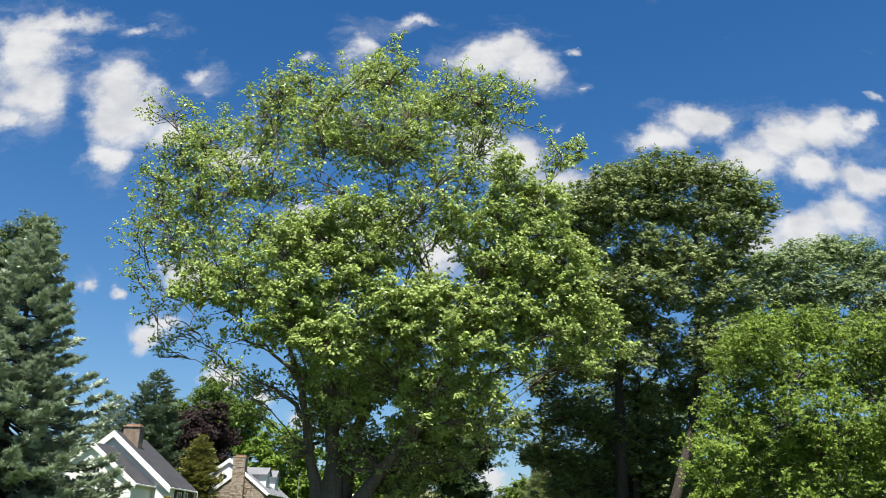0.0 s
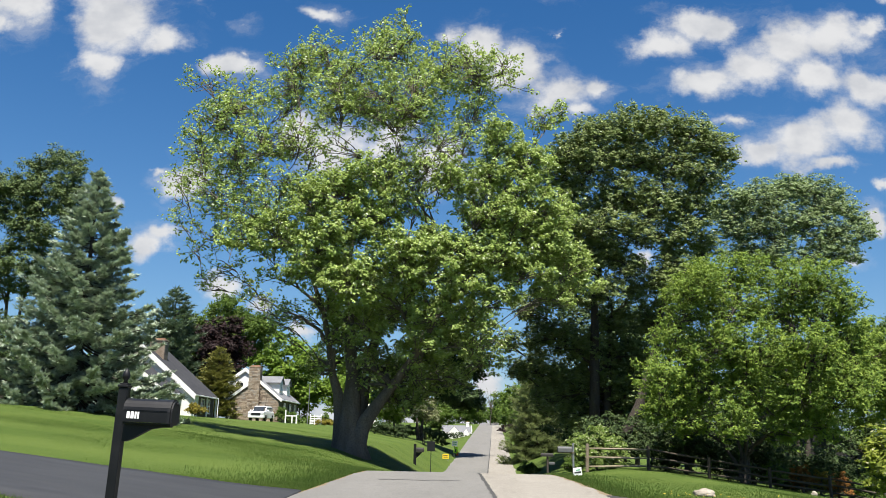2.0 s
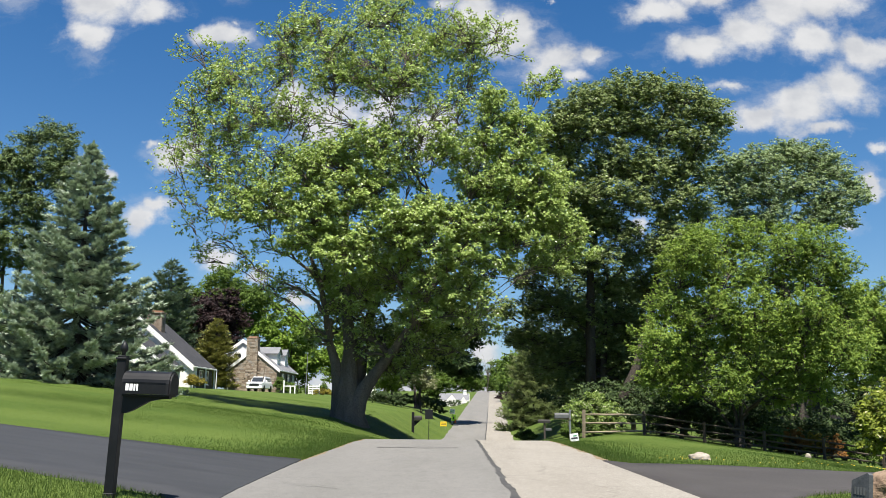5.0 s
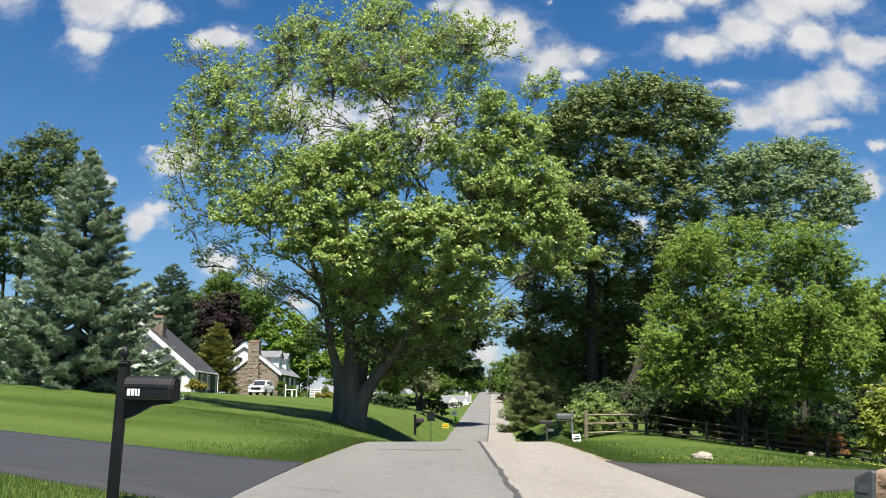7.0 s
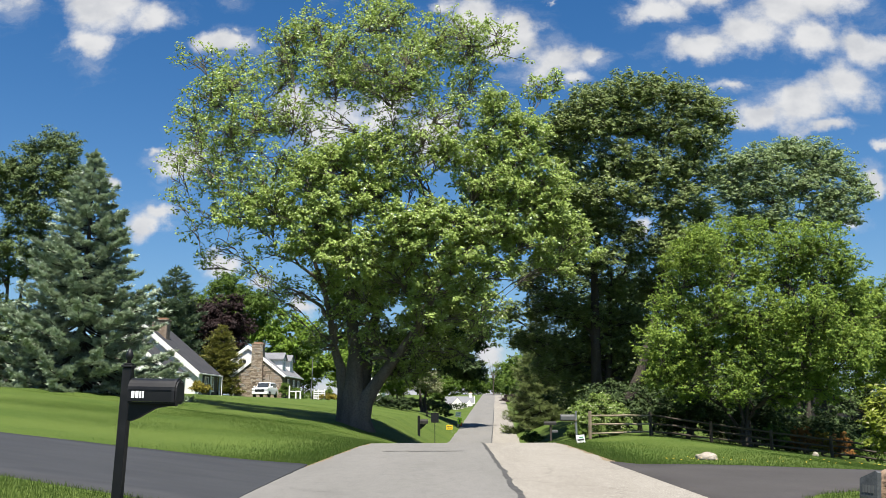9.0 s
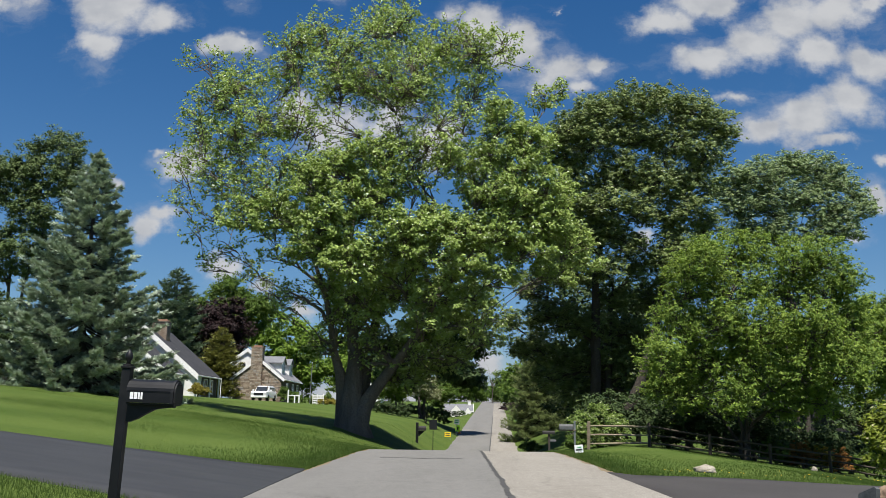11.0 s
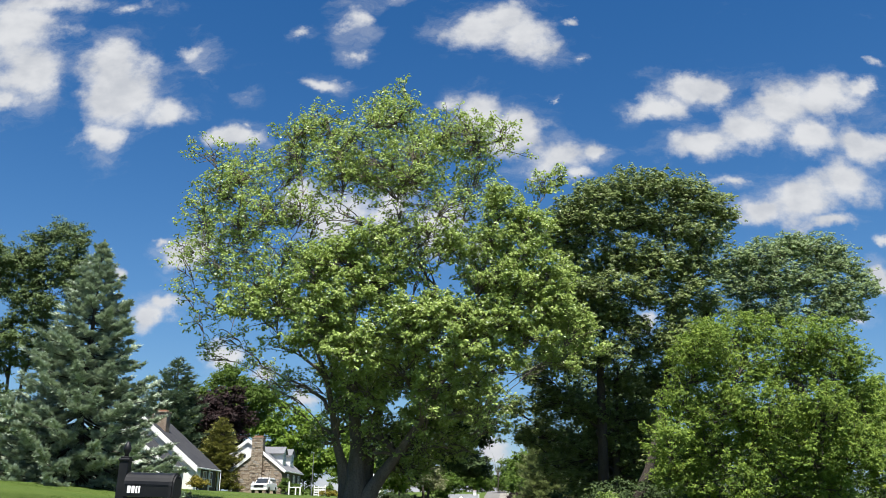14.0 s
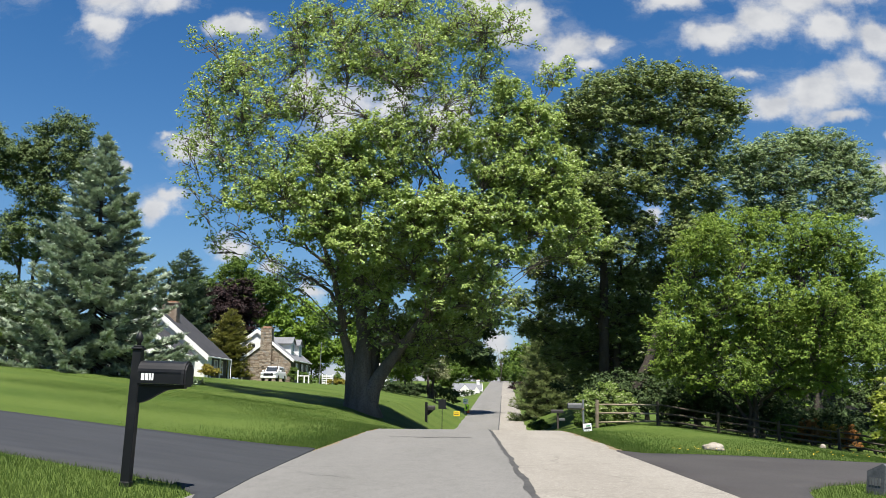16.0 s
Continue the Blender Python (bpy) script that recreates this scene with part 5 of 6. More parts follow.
def chimney(th, x0, x1, y0, y1, z0, z1, mat, cap=0.12):
    bm = bmesh.new()
    box(bm, (x0, y0, z0), (x1, y1, z1), 0.03)
    box(bm, (x0 - 0.08, y0 - 0.08, z1 + 0.001), (x1 + 0.08, y1 + 0.08, z1 + cap), 0.02)
    ch = part("chimney", bm, mat, th, "masonry chimney")
    bm = bmesh.new()
    box(bm, (x0 + 0.15, y0 + 0.15, z1 + cap - 0.02), (x1 - 0.15, y1 - 0.15, z1 + cap + 0.18), 0.02)
    part("flue", bm, M_BRICK, ch)
    return ch


def siding(th, x0, x1, y, z0, z1, face="y", step=0.2):
    """Lapped boards on a wall, each a thin proud plank, joined."""
    bm = bmesh.new()
    z = z0
    while z < z1 - 0.02:
        if face == "y":
            prism(bm, [(y, z), (y - 0.035, z), (y - 0.008, min(z + step, z1)), (y, min(z + step, z1))], x0, x1, "x")
        else:
            prism(bm, [(y, z), (y + 0.035, z), (y + 0.008, min(z + step, z1)), (y, min(z + step, z1))], x0, x1, "y")
        z += step
    return tagged(part("siding", bm, M_SIDING, th, "white lapped siding"), kind="stuff")


# white cape house
HG = 2.62
h1 = thing("house", (-32.2, 86, HG), "white cape house with dark shingle roof and brick chimney", "house")
gable_block(h1, -6.2, 5.0, 0, 7.8, -0.6, 2.4, 7.1, M_SIDING, M_ROOF, rake=0.25, trim=0.42)
gable_block(h1, -4.4, 3.5, -4.8, -0.02, -0.6, 2.42, 5.6, M_SIDING, M_ROOF, rake=0.2, trim=0.3)
siding(h1, -4.4, 3.5, -4.803, -0.3, 2.4)
chimney(h1, -0.5, 1.1, 1.6, 2.8, 3.0, 7.85, M_CHIMNEY)
for x, z in ((-1.4, 1.3), (1.6, 1.3)):
    window(h1, pose(x, -4.84, z), 0.9, 1.3)
window(h1, pose(0.2, -4.84, 3.5), 0.7, 0.9)
bm = bmesh.new()
box(bm, (5.003, 1.0, 0.0), (5.06, 2.0, 2.1), 0.01)
part("door", bm, M_WHITE, h1, "white panelled front door")
bm = bmesh.new()
box(bm, (5.003, 2.2, -0.2), (5.05, 7.6, 2.3))
part("porch_wall", bm, M_DARKSIDE, h1, "dark recessed porch wall")
for y in (3.4, 5.4):
    window(h1, pose(5.08, y, 1.2, 0, 0, 90), 1.2, 1.5)
for y in (0.2, 4.4, 7.7):
    bm = bmesh.new()
    box(bm, (5.2, y - 0.07, -0.4), (5.34, y + 0.07, 2.22), 0.01)
    part("porch_post", bm, M_WHITE, h1, "white porch post")
bm = bmesh.new()
cyl(bm, (5.45, 7.95, -0.3), (5.45, 7.95, 2.2), 0.05)
part("downspout", bm, M_WHITE, h1, "white downspout")
bm = bmesh.new()
box(bm, (5.0, -0.2, -0.6), (6.2, 8.0, -0.02), 0.02)
part("porch_floor", bm, M_CONCRETE, h1, "pale porch slab")

# stone-gabled house
h2 = thing("house", (-24.1, 100, 2.75), "house with a brown stone gable, grey roof and white dormers", "house")
gable_block(h2, -2.9, 2.9, 0, 11.4, -0.7, 2.45, 4.75, M_MORTAR, M_ROOF2, rake=0.15, trim=0.2, over=0.3)
gable_block(h2, -4.5, -0.2, 4.0, 10.5, -0.7, 4.5, 6.1, M_SIDING, M_ROOF2, rake=0.15, trim=0.25)
chimney(h2, -0.75, 0.55, -0.55, 0.6, -0.7, 6.0, M_STONE_A)
window(h2, pose(-1.55, 3.93, 5.15), 0.7, 0.8)
window(h2, pose(-3.0, 3.93, 3.9), 1.1, 1.2)
window(h2, pose(-3.0, 3.93, 1.5), 1.1, 1.3)
for y in (3.6, 8.2):
    bm = bmesh.new()
    prism(bm, [(y - 0.95, 3.1), (y + 0.95, 3.1), (y + 0.95, 4.5), (y, 5.15), (y - 0.95, 4.5)], 0.3, 2.3, "x")
    dm = part("dormer", bm, M_SIDING, h2, "white dormer")
    for s in (-1, 1):
        bm = bmesh.new()
        prism(bm, [(y, 5.17), (y + s * 1.2, 4.35), (y + s * 1.2, 4.47), (y, 5.29)], -0.2, 2.5, "x")
        part("dormer_roof", bm, M_ROOF2, dm, "grey dormer roof")
    window(dm, pose(2.33, y, 4.0, 0, 0, 90), 0.8, 1.0)
for y in (3.0, 6.5, 9.5):
    window(h2, pose(2.95, y, 1.3, 0, 0, 90), 1.1, 1.4, True)
bm = bmesh.new()
cyl(bm, (-3.05, -0.1, -0.5), (-3.05, -0.1, 2.3), 0.06)
part("downspout", bm, M_WHITE, h2, "white downspout")
# stones of the gable wall, laid in courses
bm = bmesh.new()
z = -0.5
while z < 4.6:
    hgt = rng.uniform(0.1, 0.22)
    half = 2.88 if z + hgt < 2.4 else 2.88 * max(0, (4.7 - z - hgt) / 2.3)
    x = -half
    while x < half - 0.1:
        w = min(rng.uniform(0.25, 0.7), half - x)
        if w > 0.08 and not (-0.8 < x + w / 2 < 0.6):
            box(bm, (x + 0.015, -0.05 - rng.uniform(0, 0.04), z + 0.012), (x + w - 0.015, 0.05, z + hgt - 0.012), 0.012)
        x += w
    z += hgt
tagged(part("stone", bm, M_STONE, h2, "rough brown field stones"), kind="stuff")
bm = bmesh.new()
z = -0.5
while z < 5.95:
    hgt = rng.uniform(0.1, 0.22)
    x = -0.78
    while x < 0.5:
        w = min(rng.uniform(0.2, 0.5), 0.58 - x)
        if w > 0.06:
            box(bm, (x + 0.012, -0.6 - rng.uniform(0, 0.04), z + 0.01), (x + w - 0.012, -0.5, min(z + hgt, 5.98) - 0.01), 0.012)
        x += w
    z += hgt
tagged(part("stone", bm, M_STONE, h2, "rough brown field stones"), kind="stuff")

# white outbuilding beyond the stone house
h3 = thing("outbuilding", (-14.5, 124, gz(-14.5, 124)), "white outbuilding behind the stone house", "shed")
gable_block(h3, -3.0, 3.0, 0, 6, -0.6, 2.6, 3.9, M_SIDING, M_WHITE)
window(h3, pose(-1.0, -0.05, 1.4), 0.9, 1.0)

# far white house by the road
h4 = thing("house", (0.0, 160, gz(0.0, 160) - 0.5), "small white house with grey roof at the far roadside", "house", rz=90)
gable_block(h4, -2.4, 2.4, -2.5, 2.5, -1.5, 1.5, 2.65, M_SIDING, M_ROOF2, over=0.3, trim=0.12)
for a, w, top in ((0.45, 1.15, 2.5), (-1.75, 0.6, 2.1)):
    bm = bmesh.new()
    prism(bm, [(a - w, -1.4), (a + w, -1.4), (a + w, 1.3), (a, top), (a - w, 1.3)], -3.9, -1.0, "x")
    part("front_gable", bm, M_SIDING, h4, "white front gable")
    window(h4, pose(-3.95, a, 0.7, 0, 0, -90), 0.6, 0.8)
chimney(h4, -0.5, 0.4, -2.35, -1.75, -1, 3.3, M_WHITE)

# shaded house behind the maple
h5 = thing("house", (29.0, 76, gz(29.0, 76) + 0.5), "dark house with a grey roof in the shade of trees", "house")
gable_block(h5, -3.2, 0.2, -1.5, 7, -0.6, 2.3, 4.2, M_CHARCOAL, M_ROOF, trim=0.03, trim_mat=M_CHARCOAL)
gable_block(h5, -1.0, 7.5, 1.0, 9, -0.6, 2.3, 4.6, M_CHARCOAL, M_ROOF, trim=0.03, trim_mat=M_CHARCOAL)
for x in (1.0, 2.6, 4.2, 5.8):
    window(h5, pose(x, 0.93, 1.2), 0.8, 1.4, mat_frame=M_GREYPAINT)
window(h5, pose(-1.5, -1.57, 1.2), 0.9, 1.4, mat_frame=M_GREYPAINT)
bm = bmesh.new()
box(bm, (-3.4, -3.0, -0.5), (-3.2, -2.8, 2.2), 0.01)
part("porch_post", bm, M_WHITE, h5, "pale porch post")


# ---- parked car ----
def car(loc, rz):
    th = thing("car", loc, "white sport utility car parked on the lawn's edge", "car", rz=rz)
    bm = bmesh.new()
    prism(bm, [(-2.35, 0.35), (2.35, 0.35), (2.4, 0.95), (2.3, 1.05), (1.1, 1.12), (-2.3, 1.12), (-2.4, 0.9)], -0.92, 0.92, "x")
    body = part("body", bm, M_CARWHITE, th)
    for v in body.data.vertices:
        if v.co.z > 1.0:
            v.co.x *= 0.94
    md = body.modifiers.new("round", "BEVEL")
    md.width, md.segments = 0.07, 3
    bm = bmesh.new()
    prism(bm, [(-2.2, 1.1), (1.15, 1.1), (0.55, 1.68), (0.2, 1.74), (-1.8, 1.72), (-2.1, 1.5)], -0.8, 0.8, "x")
    cabin = part("cabin", bm, M_CARWHITE, th, "white roof and pillars")
    for v in cabin.data.vertices:
        if v.co.z > 1.45:
            v.co.x *= 0.84
    md = cabin.modifiers.new("round", "BEVEL")
    md.width, md.segments = 0.05, 3
    bm = bmesh.new()
    prism(bm, [(1.17, 1.13), (0.62, 1.62), (0.64, 1.64), (1.21, 1.14)], -0.66, 0.66, "x")
    part("windscreen", bm, M_GLASS, th, "dark windscreen")
    for s in (-1, 1):
        for a, b in ((-1.85, -0.95), (-0.85, 0.35)):
            bm = bmesh.new()
            prism(bm, [(a, 1.15), (b + 0.25, 1.15), (b, 1.55), (a + 0.1, 1.55)], s * 0.735, s * 0.81, "x")
            part("side_window", bm, M_GLASS, th, "dark side window")
    bm = bmesh.new()
    box(bm, (-0.55, 2.36, 0.62), (0.55, 2.43, 0.9), 0.02)
    part("grille", bm, M_BLACK, th, "black grille")
    bm = bmesh.new()
    box(bm, (-0.85, 2.33, 0.36), (0.85, 2.46, 0.55), 0.03)
    part("bumper", bm, M_CARWHITE, th)
    for s in (-1, 1):
        bm = bmesh.new()
        box(bm, (s * 0.74 - 0.15, 2.3, 0.76), (s * 0.74 + 0.15, 2.41, 0.95), 0.03)
        part("headlight", bm, M_LAMP, th, "clear headlight")
        bm = bmesh.new()
        box(bm, (s * 0.8 - 0.1, -2.4, 0.8), (s * 0.8 + 0.1, -2.33, 1.1), 0.02)
        part("tail_light", bm, M_RED, th, "red tail light")
        bm = bmesh.new()
        box(bm, (s * 1.02 - 0.1, 0.85, 1.12), (s * 1.02 + 0.1, 1.0, 1.28), 0.03)
        part("wing_mirror", bm, M_CARWHITE, th)
        for y in (-1.45, 1.45):
            bm = bmesh.new()
            cyl(bm, (s * 0.72, y, 0.36), (s * 0.94, y, 0.36), 0.36, n=24)
            wh = part("wheel", bm, M_TYRE, th)
            bm = bmesh.new()
            cyl(bm, (s * 0.945, y, 0.36), (s * 0.955, y, 0.36), 0.22, n=20)
            part("rim", bm, M_CHROME, wh, "bright alloy rim")
    return th


car((-22.4, 96.5, gz(-22.4, 96.5) + 0.02), 178)


# ---- poles and posts on the far lawn ----
def pole(name, x, y, h, r, mat, label, category, lean=0.0, arm=None):
    th = thing(name, (x, y, gz(x, y)), label, category)
    bm = bmesh.new()
    cyl(bm, (0, 0, -0.15), (lean, 0, h), r, r * 0.7, 10)
    part("shaft", bm, mat, th)
    if arm:
        bm = bmesh.new()
        bmesh.ops.create_uvsphere(bm, u_segments=10, v_segments=6, radius=r * 2, matrix=Matrix.Translation((lean, 0, h)))
        part("finial", bm, mat, th, "round finial")
    return th


pole("flagpole", -17.7, 100, 4.9, 0.05, M_STEEL, "thin pale flagpole on the lawn", "pole", 0.1, True)
pole("stake", -21.9, 95, 3.7, 0.035, M_WOOD, "tall leaning wooden stake on the lawn", "stake", 0.45)
pole("stake", -15.5, 92, 1.1, 0.05, M_WHITE, "short white stake on the lawn", "stake")
hp = thing("hand_rail", (-19.4, 95.5, gz(-19.4, 95.5)), "white wooden hand rail on the lawn", "rail")
for x, h in ((0.0, 1.5), (0.75, 0.9), (1.25, 0.9)):
    bm = bmesh.new()
    box(bm, (x - 0.07, -0.07, -0.1), (x + 0.07, 0.07, h), 0.01)
    part("post", bm, M_WHITE, hp)
bm = bmesh.new()
box(bm, (0.0, -0.04, 0.8), (1.3, 0.04, 0.92), 0.01)
part("rail", bm, M_WHITE, hp)
wf = thing("picket_fence", (-17.3, 101, gz(-17.3, 101)), "short white board fence beside the stone house", "fence")
for i in range(4):
    bm = bmesh.new()
    box(bm, (-0.3, -0.02, 0.15 + i * 0.27), (1.1, 0.02, 0.32 + i * 0.27), 0.005)
    part("board", bm, M_WHITE, wf)
for x in (-0.25, 1.05):
    bm = bmesh.new()
    box(bm, (x - 0.05, 0.021, -0.1), (x + 0.05, 0.1, 1.3), 0.005)
    part("post", bm, M_WHITE, wf)

# ---- split rail fence ----
fence = thing("rail_fence", (5.5, 36, gz(5.5, 36)), "weathered three-rail wooden fence along the lawn", "fence")
FX = [5.5 + 2.6 * i for i in range(8)]
FY = [36 + 0.2 * i for i in range(8)]
FH = (1.17, 1.0, 0.9, 0.86, 0.9, 0.88, 0.9, 0.88)
FZ = [gz(a, b) for a, b in zip(FX, FY)]
for a, b, c, hp_ in zip(FX, FY, FZ, FH):
    bm = bmesh.new()
    box(bm, (-0.055, -0.055, -0.25), (0.055, 0.055, hp_), 0.012)
    for v in bm.verts:
        v.co.x += 0.012 * math.sin(v.co.z * 5 + a)
    # posts past the first take the tone with the maple's shade in it
    p = part("post", bm, M_RAIL_SUN if a < 6 else M_RAIL_SHADE, fence)
    p.location = (a - 5.5, b - 36, c - FZ[0])
    p.rotation_euler = (radians(rng.uniform(-1.5, 1.5)), radians(rng.uniform(-1.5, 1.5)), radians(45))
for i in range(7):
    for h in (0.22, 0.53, 0.85):
        p0 = np.array([FX[i] - 5.5, FY[i] - 36, FZ[i] - FZ[0] + h * FH[i] + rng.uniform(-0.03, 0.03)])
        p1 = np.array([FX[i + 1] - 5.5, FY[i + 1] - 36, FZ[i + 1] - FZ[0] + h * FH[i + 1] + rng.uniform(-0.03, 0.03)])
        d = (p1 - p0) / np.linalg.norm(p1 - p0)
        t = np.linspace(-0.03, 1.03, 6)[:, None]
        pts = p0 + (p1 - p0) * t + rng.normal(size=(6, 3)) * 0.008
        V, Fc = tubes([(pts, np.array([0.028, 0.042, 0.048, 0.047, 0.042, 0.028]))], 6)
        # only the first bay gets the sunlit tone
        link_mesh("rail", V, Fc, M_RAIL_SUN if i == 0 else M_RAIL_SHADE, fence)


# ---- mailboxes ----
def arch_box(bm, x0, x1, w, z0, zs, n=10):
    """A mailbox shell along x: straight sides up to zs, half-round on top."""
    r = w / 2
    out = [(-r, z0), (r, z0)] + [(r * math.cos(math.pi * i / n), zs + r * math.sin(math.pi * i / n)) for i in range(n + 1)]
    prism(bm, out, x0, x1, "x")
    return bm


mbx = thing("mailbox", (-3.52, 8.75, gz(-3.52, 8.75)), "black metal mailbox on a square black post with finial", "mailbox")
bm = bmesh.new()
box(bm, (-0.047, -0.047, -0.25), (0.047, 0.047, 1.4), 0.006)
post = part("post", bm, M_COAT, mbx, "square black post")
bm = bmesh.new()
box(bm, (-0.058, -0.058, 1.4), (0.058, 0.058, 1.425), 0.005)
box(bm, (-0.043, -0.043, 1.426), (0.043, 0.043, 1.445), 0.004)
part("post_cap", bm, M_COAT, post, "square cap")
bm = bmesh.new()
prof = [(0.026, 1.446), (0.019, 1.47), (0.036, 1.5), (0.041, 1.525), (0.031, 1.56), (0.014, 1.585), (0.002, 1.6)]
rings = [[bm.verts.new((r * math.cos(a * math.pi / 8), r * math.sin(a * math.pi / 8), z)) for a in range(16)] for r, z in prof]
for a, b in zip(rings, rings[1:]):
    for i in range(16):
        bm.faces.new((a[i], a[(i + 1) % 16], b[(i + 1) % 16], b[i]))
bm.faces.new(rings[0][::-1])
bm.faces.new(rings[-1])
part("finial", bm, M_COAT, post, "turned black finial", True)
bm = bmesh.new()
box(bm, (-0.053, -0.053, -0.05), (0.053, 0.053, 0.05), 0.006)
part("base_collar", bm, M_COAT, post, "scuffed base collar")
bm = bmesh.new()
prism(bm, [(0.047, 0.86), (0.075, 0.85), (0.16, 0.885), (0.24, 0.935), (0.33, 0.985), (0.44, 1.005), (0.54, 1.01), (0.54, 1.03), (0.047, 1.03)], -0.04, 0.04, "y")
part("bracket", bm, M_COAT, mbx, "curved support bracket")
bm = bmesh.new()
box(bm, (0.06, -0.1, 1.03), (0.56, 0.1, 1.05), 0.003)
part("shelf", bm, M_COAT, mbx, "flat mounting board")
bm = bmesh.new()
arch_box(bm, 0.06, 0.525, 0.25, 1.051, 1.165)
shell = part("shell", bm, M_COAT, mbx, "arched black metal shell")
bm = bmesh.new()
arch_box(bm, 0.0, 0.03, 0.262, 1.047, 1.165)
rim = part("rim", bm, M_COAT, shell, "rolled front rim")
rim.location = (0.527, 0, 0)
bm = bmesh.new()
arch_box(bm, 0.0, 0.016, 0.235, 1.06, 1.162)
door = part("door", bm, M_COAT, mbx, "arched front door")
door.location = (0.558, 0, 0)
bm = bmesh.new()
box(bm, (0.016, -0.012, 1.24), (0.04, 0.012, 1.26), 0.004)
part("handle", bm, M_COAT, door, "small pull knob")
bm = bmesh.new()
for zz in (1.16, 1.17):
    box(bm, (0.07, -0.1275, zz), (0.52, -0.1255, zz + 0.004))
part("crease", bm, M_COAT, shell)
for i, (wd) in enumerate((0.034, 0.034, 0.02, 0.02)):
    bm = bmesh.new()
    x = 0.105 + (0, 0.042, 0.084, 0.112)[i]
    box(bm, (x, -0.1285, 1.085), (x + wd, -0.1256, 1.155), 0.001)
    part("number_bar", bm, M_NUMBER, shell, "plain white bar")
mbx.rotation_euler = (0, radians(1.4), radians(-1))

mb2 = thing("mailbox", (-2.81, 58, gz(-2.81, 58)), "dark mailbox on a thick black post on the lawn", "mailbox")
bm = bmesh.new()
box(bm, (-0.09, -0.09, -0.2), (0.09, 0.09, 1.36), 0.01)
part("post", bm, M_COAT, mb2)
bm = bmesh.new()
arch_box(bm, 0.1, 0.62, 0.28, 0.82, 0.98)
part("shell", bm, M_CHARCOAL, mb2, "dark brown shell")
bm = bmesh.new()
prism(bm, [(0.09, 0.45), (0.14, 0.45), (0.5, 0.78), (0.5, 0.81), (0.09, 0.81)], -0.04, 0.04, "y")
part("bracket", bm, M_COAT, mb2)

mb3 = thing("mailbox", (4.65, 34, gz(4.65, 34)), "grey metal mailbox on a thin steel post by the fence", "mailbox")
bm = bmesh.new()
cyl(bm, (0, 0, -0.2), (0, 0, 1.2), 0.04)
part("post", bm, M_STEEL, mb3)
bm = bmesh.new()
arch_box(bm, -0.62, -0.06, 0.2, 0.86, 0.97)
part("shell", bm, M_GREYPAINT, mb3, "dull grey shell")
bm = bmesh.new()
box(bm, (-0.62, -0.06, 0.8), (0.04, 0.06, 0.857), 0.005)
part("arm", bm, M_WOOD, mb3)

mb4 = thing("mailbox", (4.8, 45, gz(4.8, 45)), "dark mailbox with a paper holder in the shade", "mailbox")
bm = bmesh.new()
box(bm, (-0.05, -0.05, -0.2), (0.05, 0.05, 0.95), 0.01)
part("post", bm, M_DARKSIDE, mb4)
bm = bmesh.new()
arch_box(bm, -0.35, 0.3, 0.2, 0.95, 1.03)
part("shell", bm, M_CHARCOAL, mb4, "dark shell")
bm = bmesh.new()
arch_box(bm, 0.06, 0.36, 0.16, 0.55, 0.6)
part("paper_holder", bm, M_SLATE, mb4, "dark paper holder")


# ---- signs ----
def yard_sign(name, x, y, w, h, z0, face, bars, label, rz=0.0, posts=1, mat_post=None, tilt=0.0):
    th = thing(name, (x, y, gz(x, y)), label, "sign", rz=rz)
    bm = bmesh.new()
    box(bm, (-w / 2, -0.012, z0), (w / 2, 0.012, z0 + h), 0.004)
    pn = part("panel", bm, face, th)
    for k, (bx, bz, bw, bh, bmat) in enumerate(bars):
        bm = bmesh.new()
        box(bm, (bx - bw / 2, -0.018, z0 + bz - bh / 2), (bx + bw / 2, -0.0122, z0 + bz + bh / 2))
        part("print_bar", bm, bmat, pn, "plain printed bar")
    for i in range(posts):
        px_ = 0 if posts == 1 else (-w * 0.4 + i * 0.8 * w)
        bm = bmesh.new()
        box(bm, (px_ - 0.025, 0.0125, -0.2), (px_ + 0.025, 0.055, z0 + h * 0.9), 0.004)
        part("stake", bm, mat_post or M_STEEL, th)
    th.rotation_euler = (0, radians(tilt), radians(rz))
    return th


yard_sign("yard_sign", 3.75, 26.4, 0.26, 0.24, 0.03, M_PAPER, [(0.02, 0.17, 0.12, 0.03, M_GREENINK), (0.0, 0.1, 0.2, 0.05, M_INK)], "small white yard sign with dark print beside the road", tilt=-7)
yard_sign("yard_sign", -0.98, 79, 0.57, 0.43, 0.15, M_YELLOW, [(0, 0.3, 0.42, 0.06, M_INK), (0, 0.14, 0.42, 0.06, M_INK)], "yellow yard sign with dark print on the verge", posts=2)
yard_sign("road_sign", -0.27, 88, 0.56, 0.52, 1.1, M_PAPER, [(0, 0.38, 0.4, 0.07, M_GREENINK), (0, 0.19, 0.4, 0.1, M_GREENINK)], "white sign with green print on a post", tilt=4)
yard_sign("road_sign", -1.78, 60, 0.54, 0.68, 1.42, M_BLACK, [], "dark back of a road sign on a thin dark post", mat_post=M_BLACK)
yard_sign("warning_board", -0.2, 89, 0.45, 0.65, 0.35, M_LIME, [(0, 0.3, 0.12, 0.3, M_INK)], "lime green warning board at the kerb", tilt=12)
cone = thing("traffic_cone", (0.1, 92, gz(0.1, 92)), "orange traffic cone on the verge", "cone")
bm = bmesh.new()
cyl(bm, (0, 0, 0.03), (0, 0, 0.62), 0.16, 0.03, 16)
part("cone", bm, M_ORANGE, cone)
bm = bmesh.new()
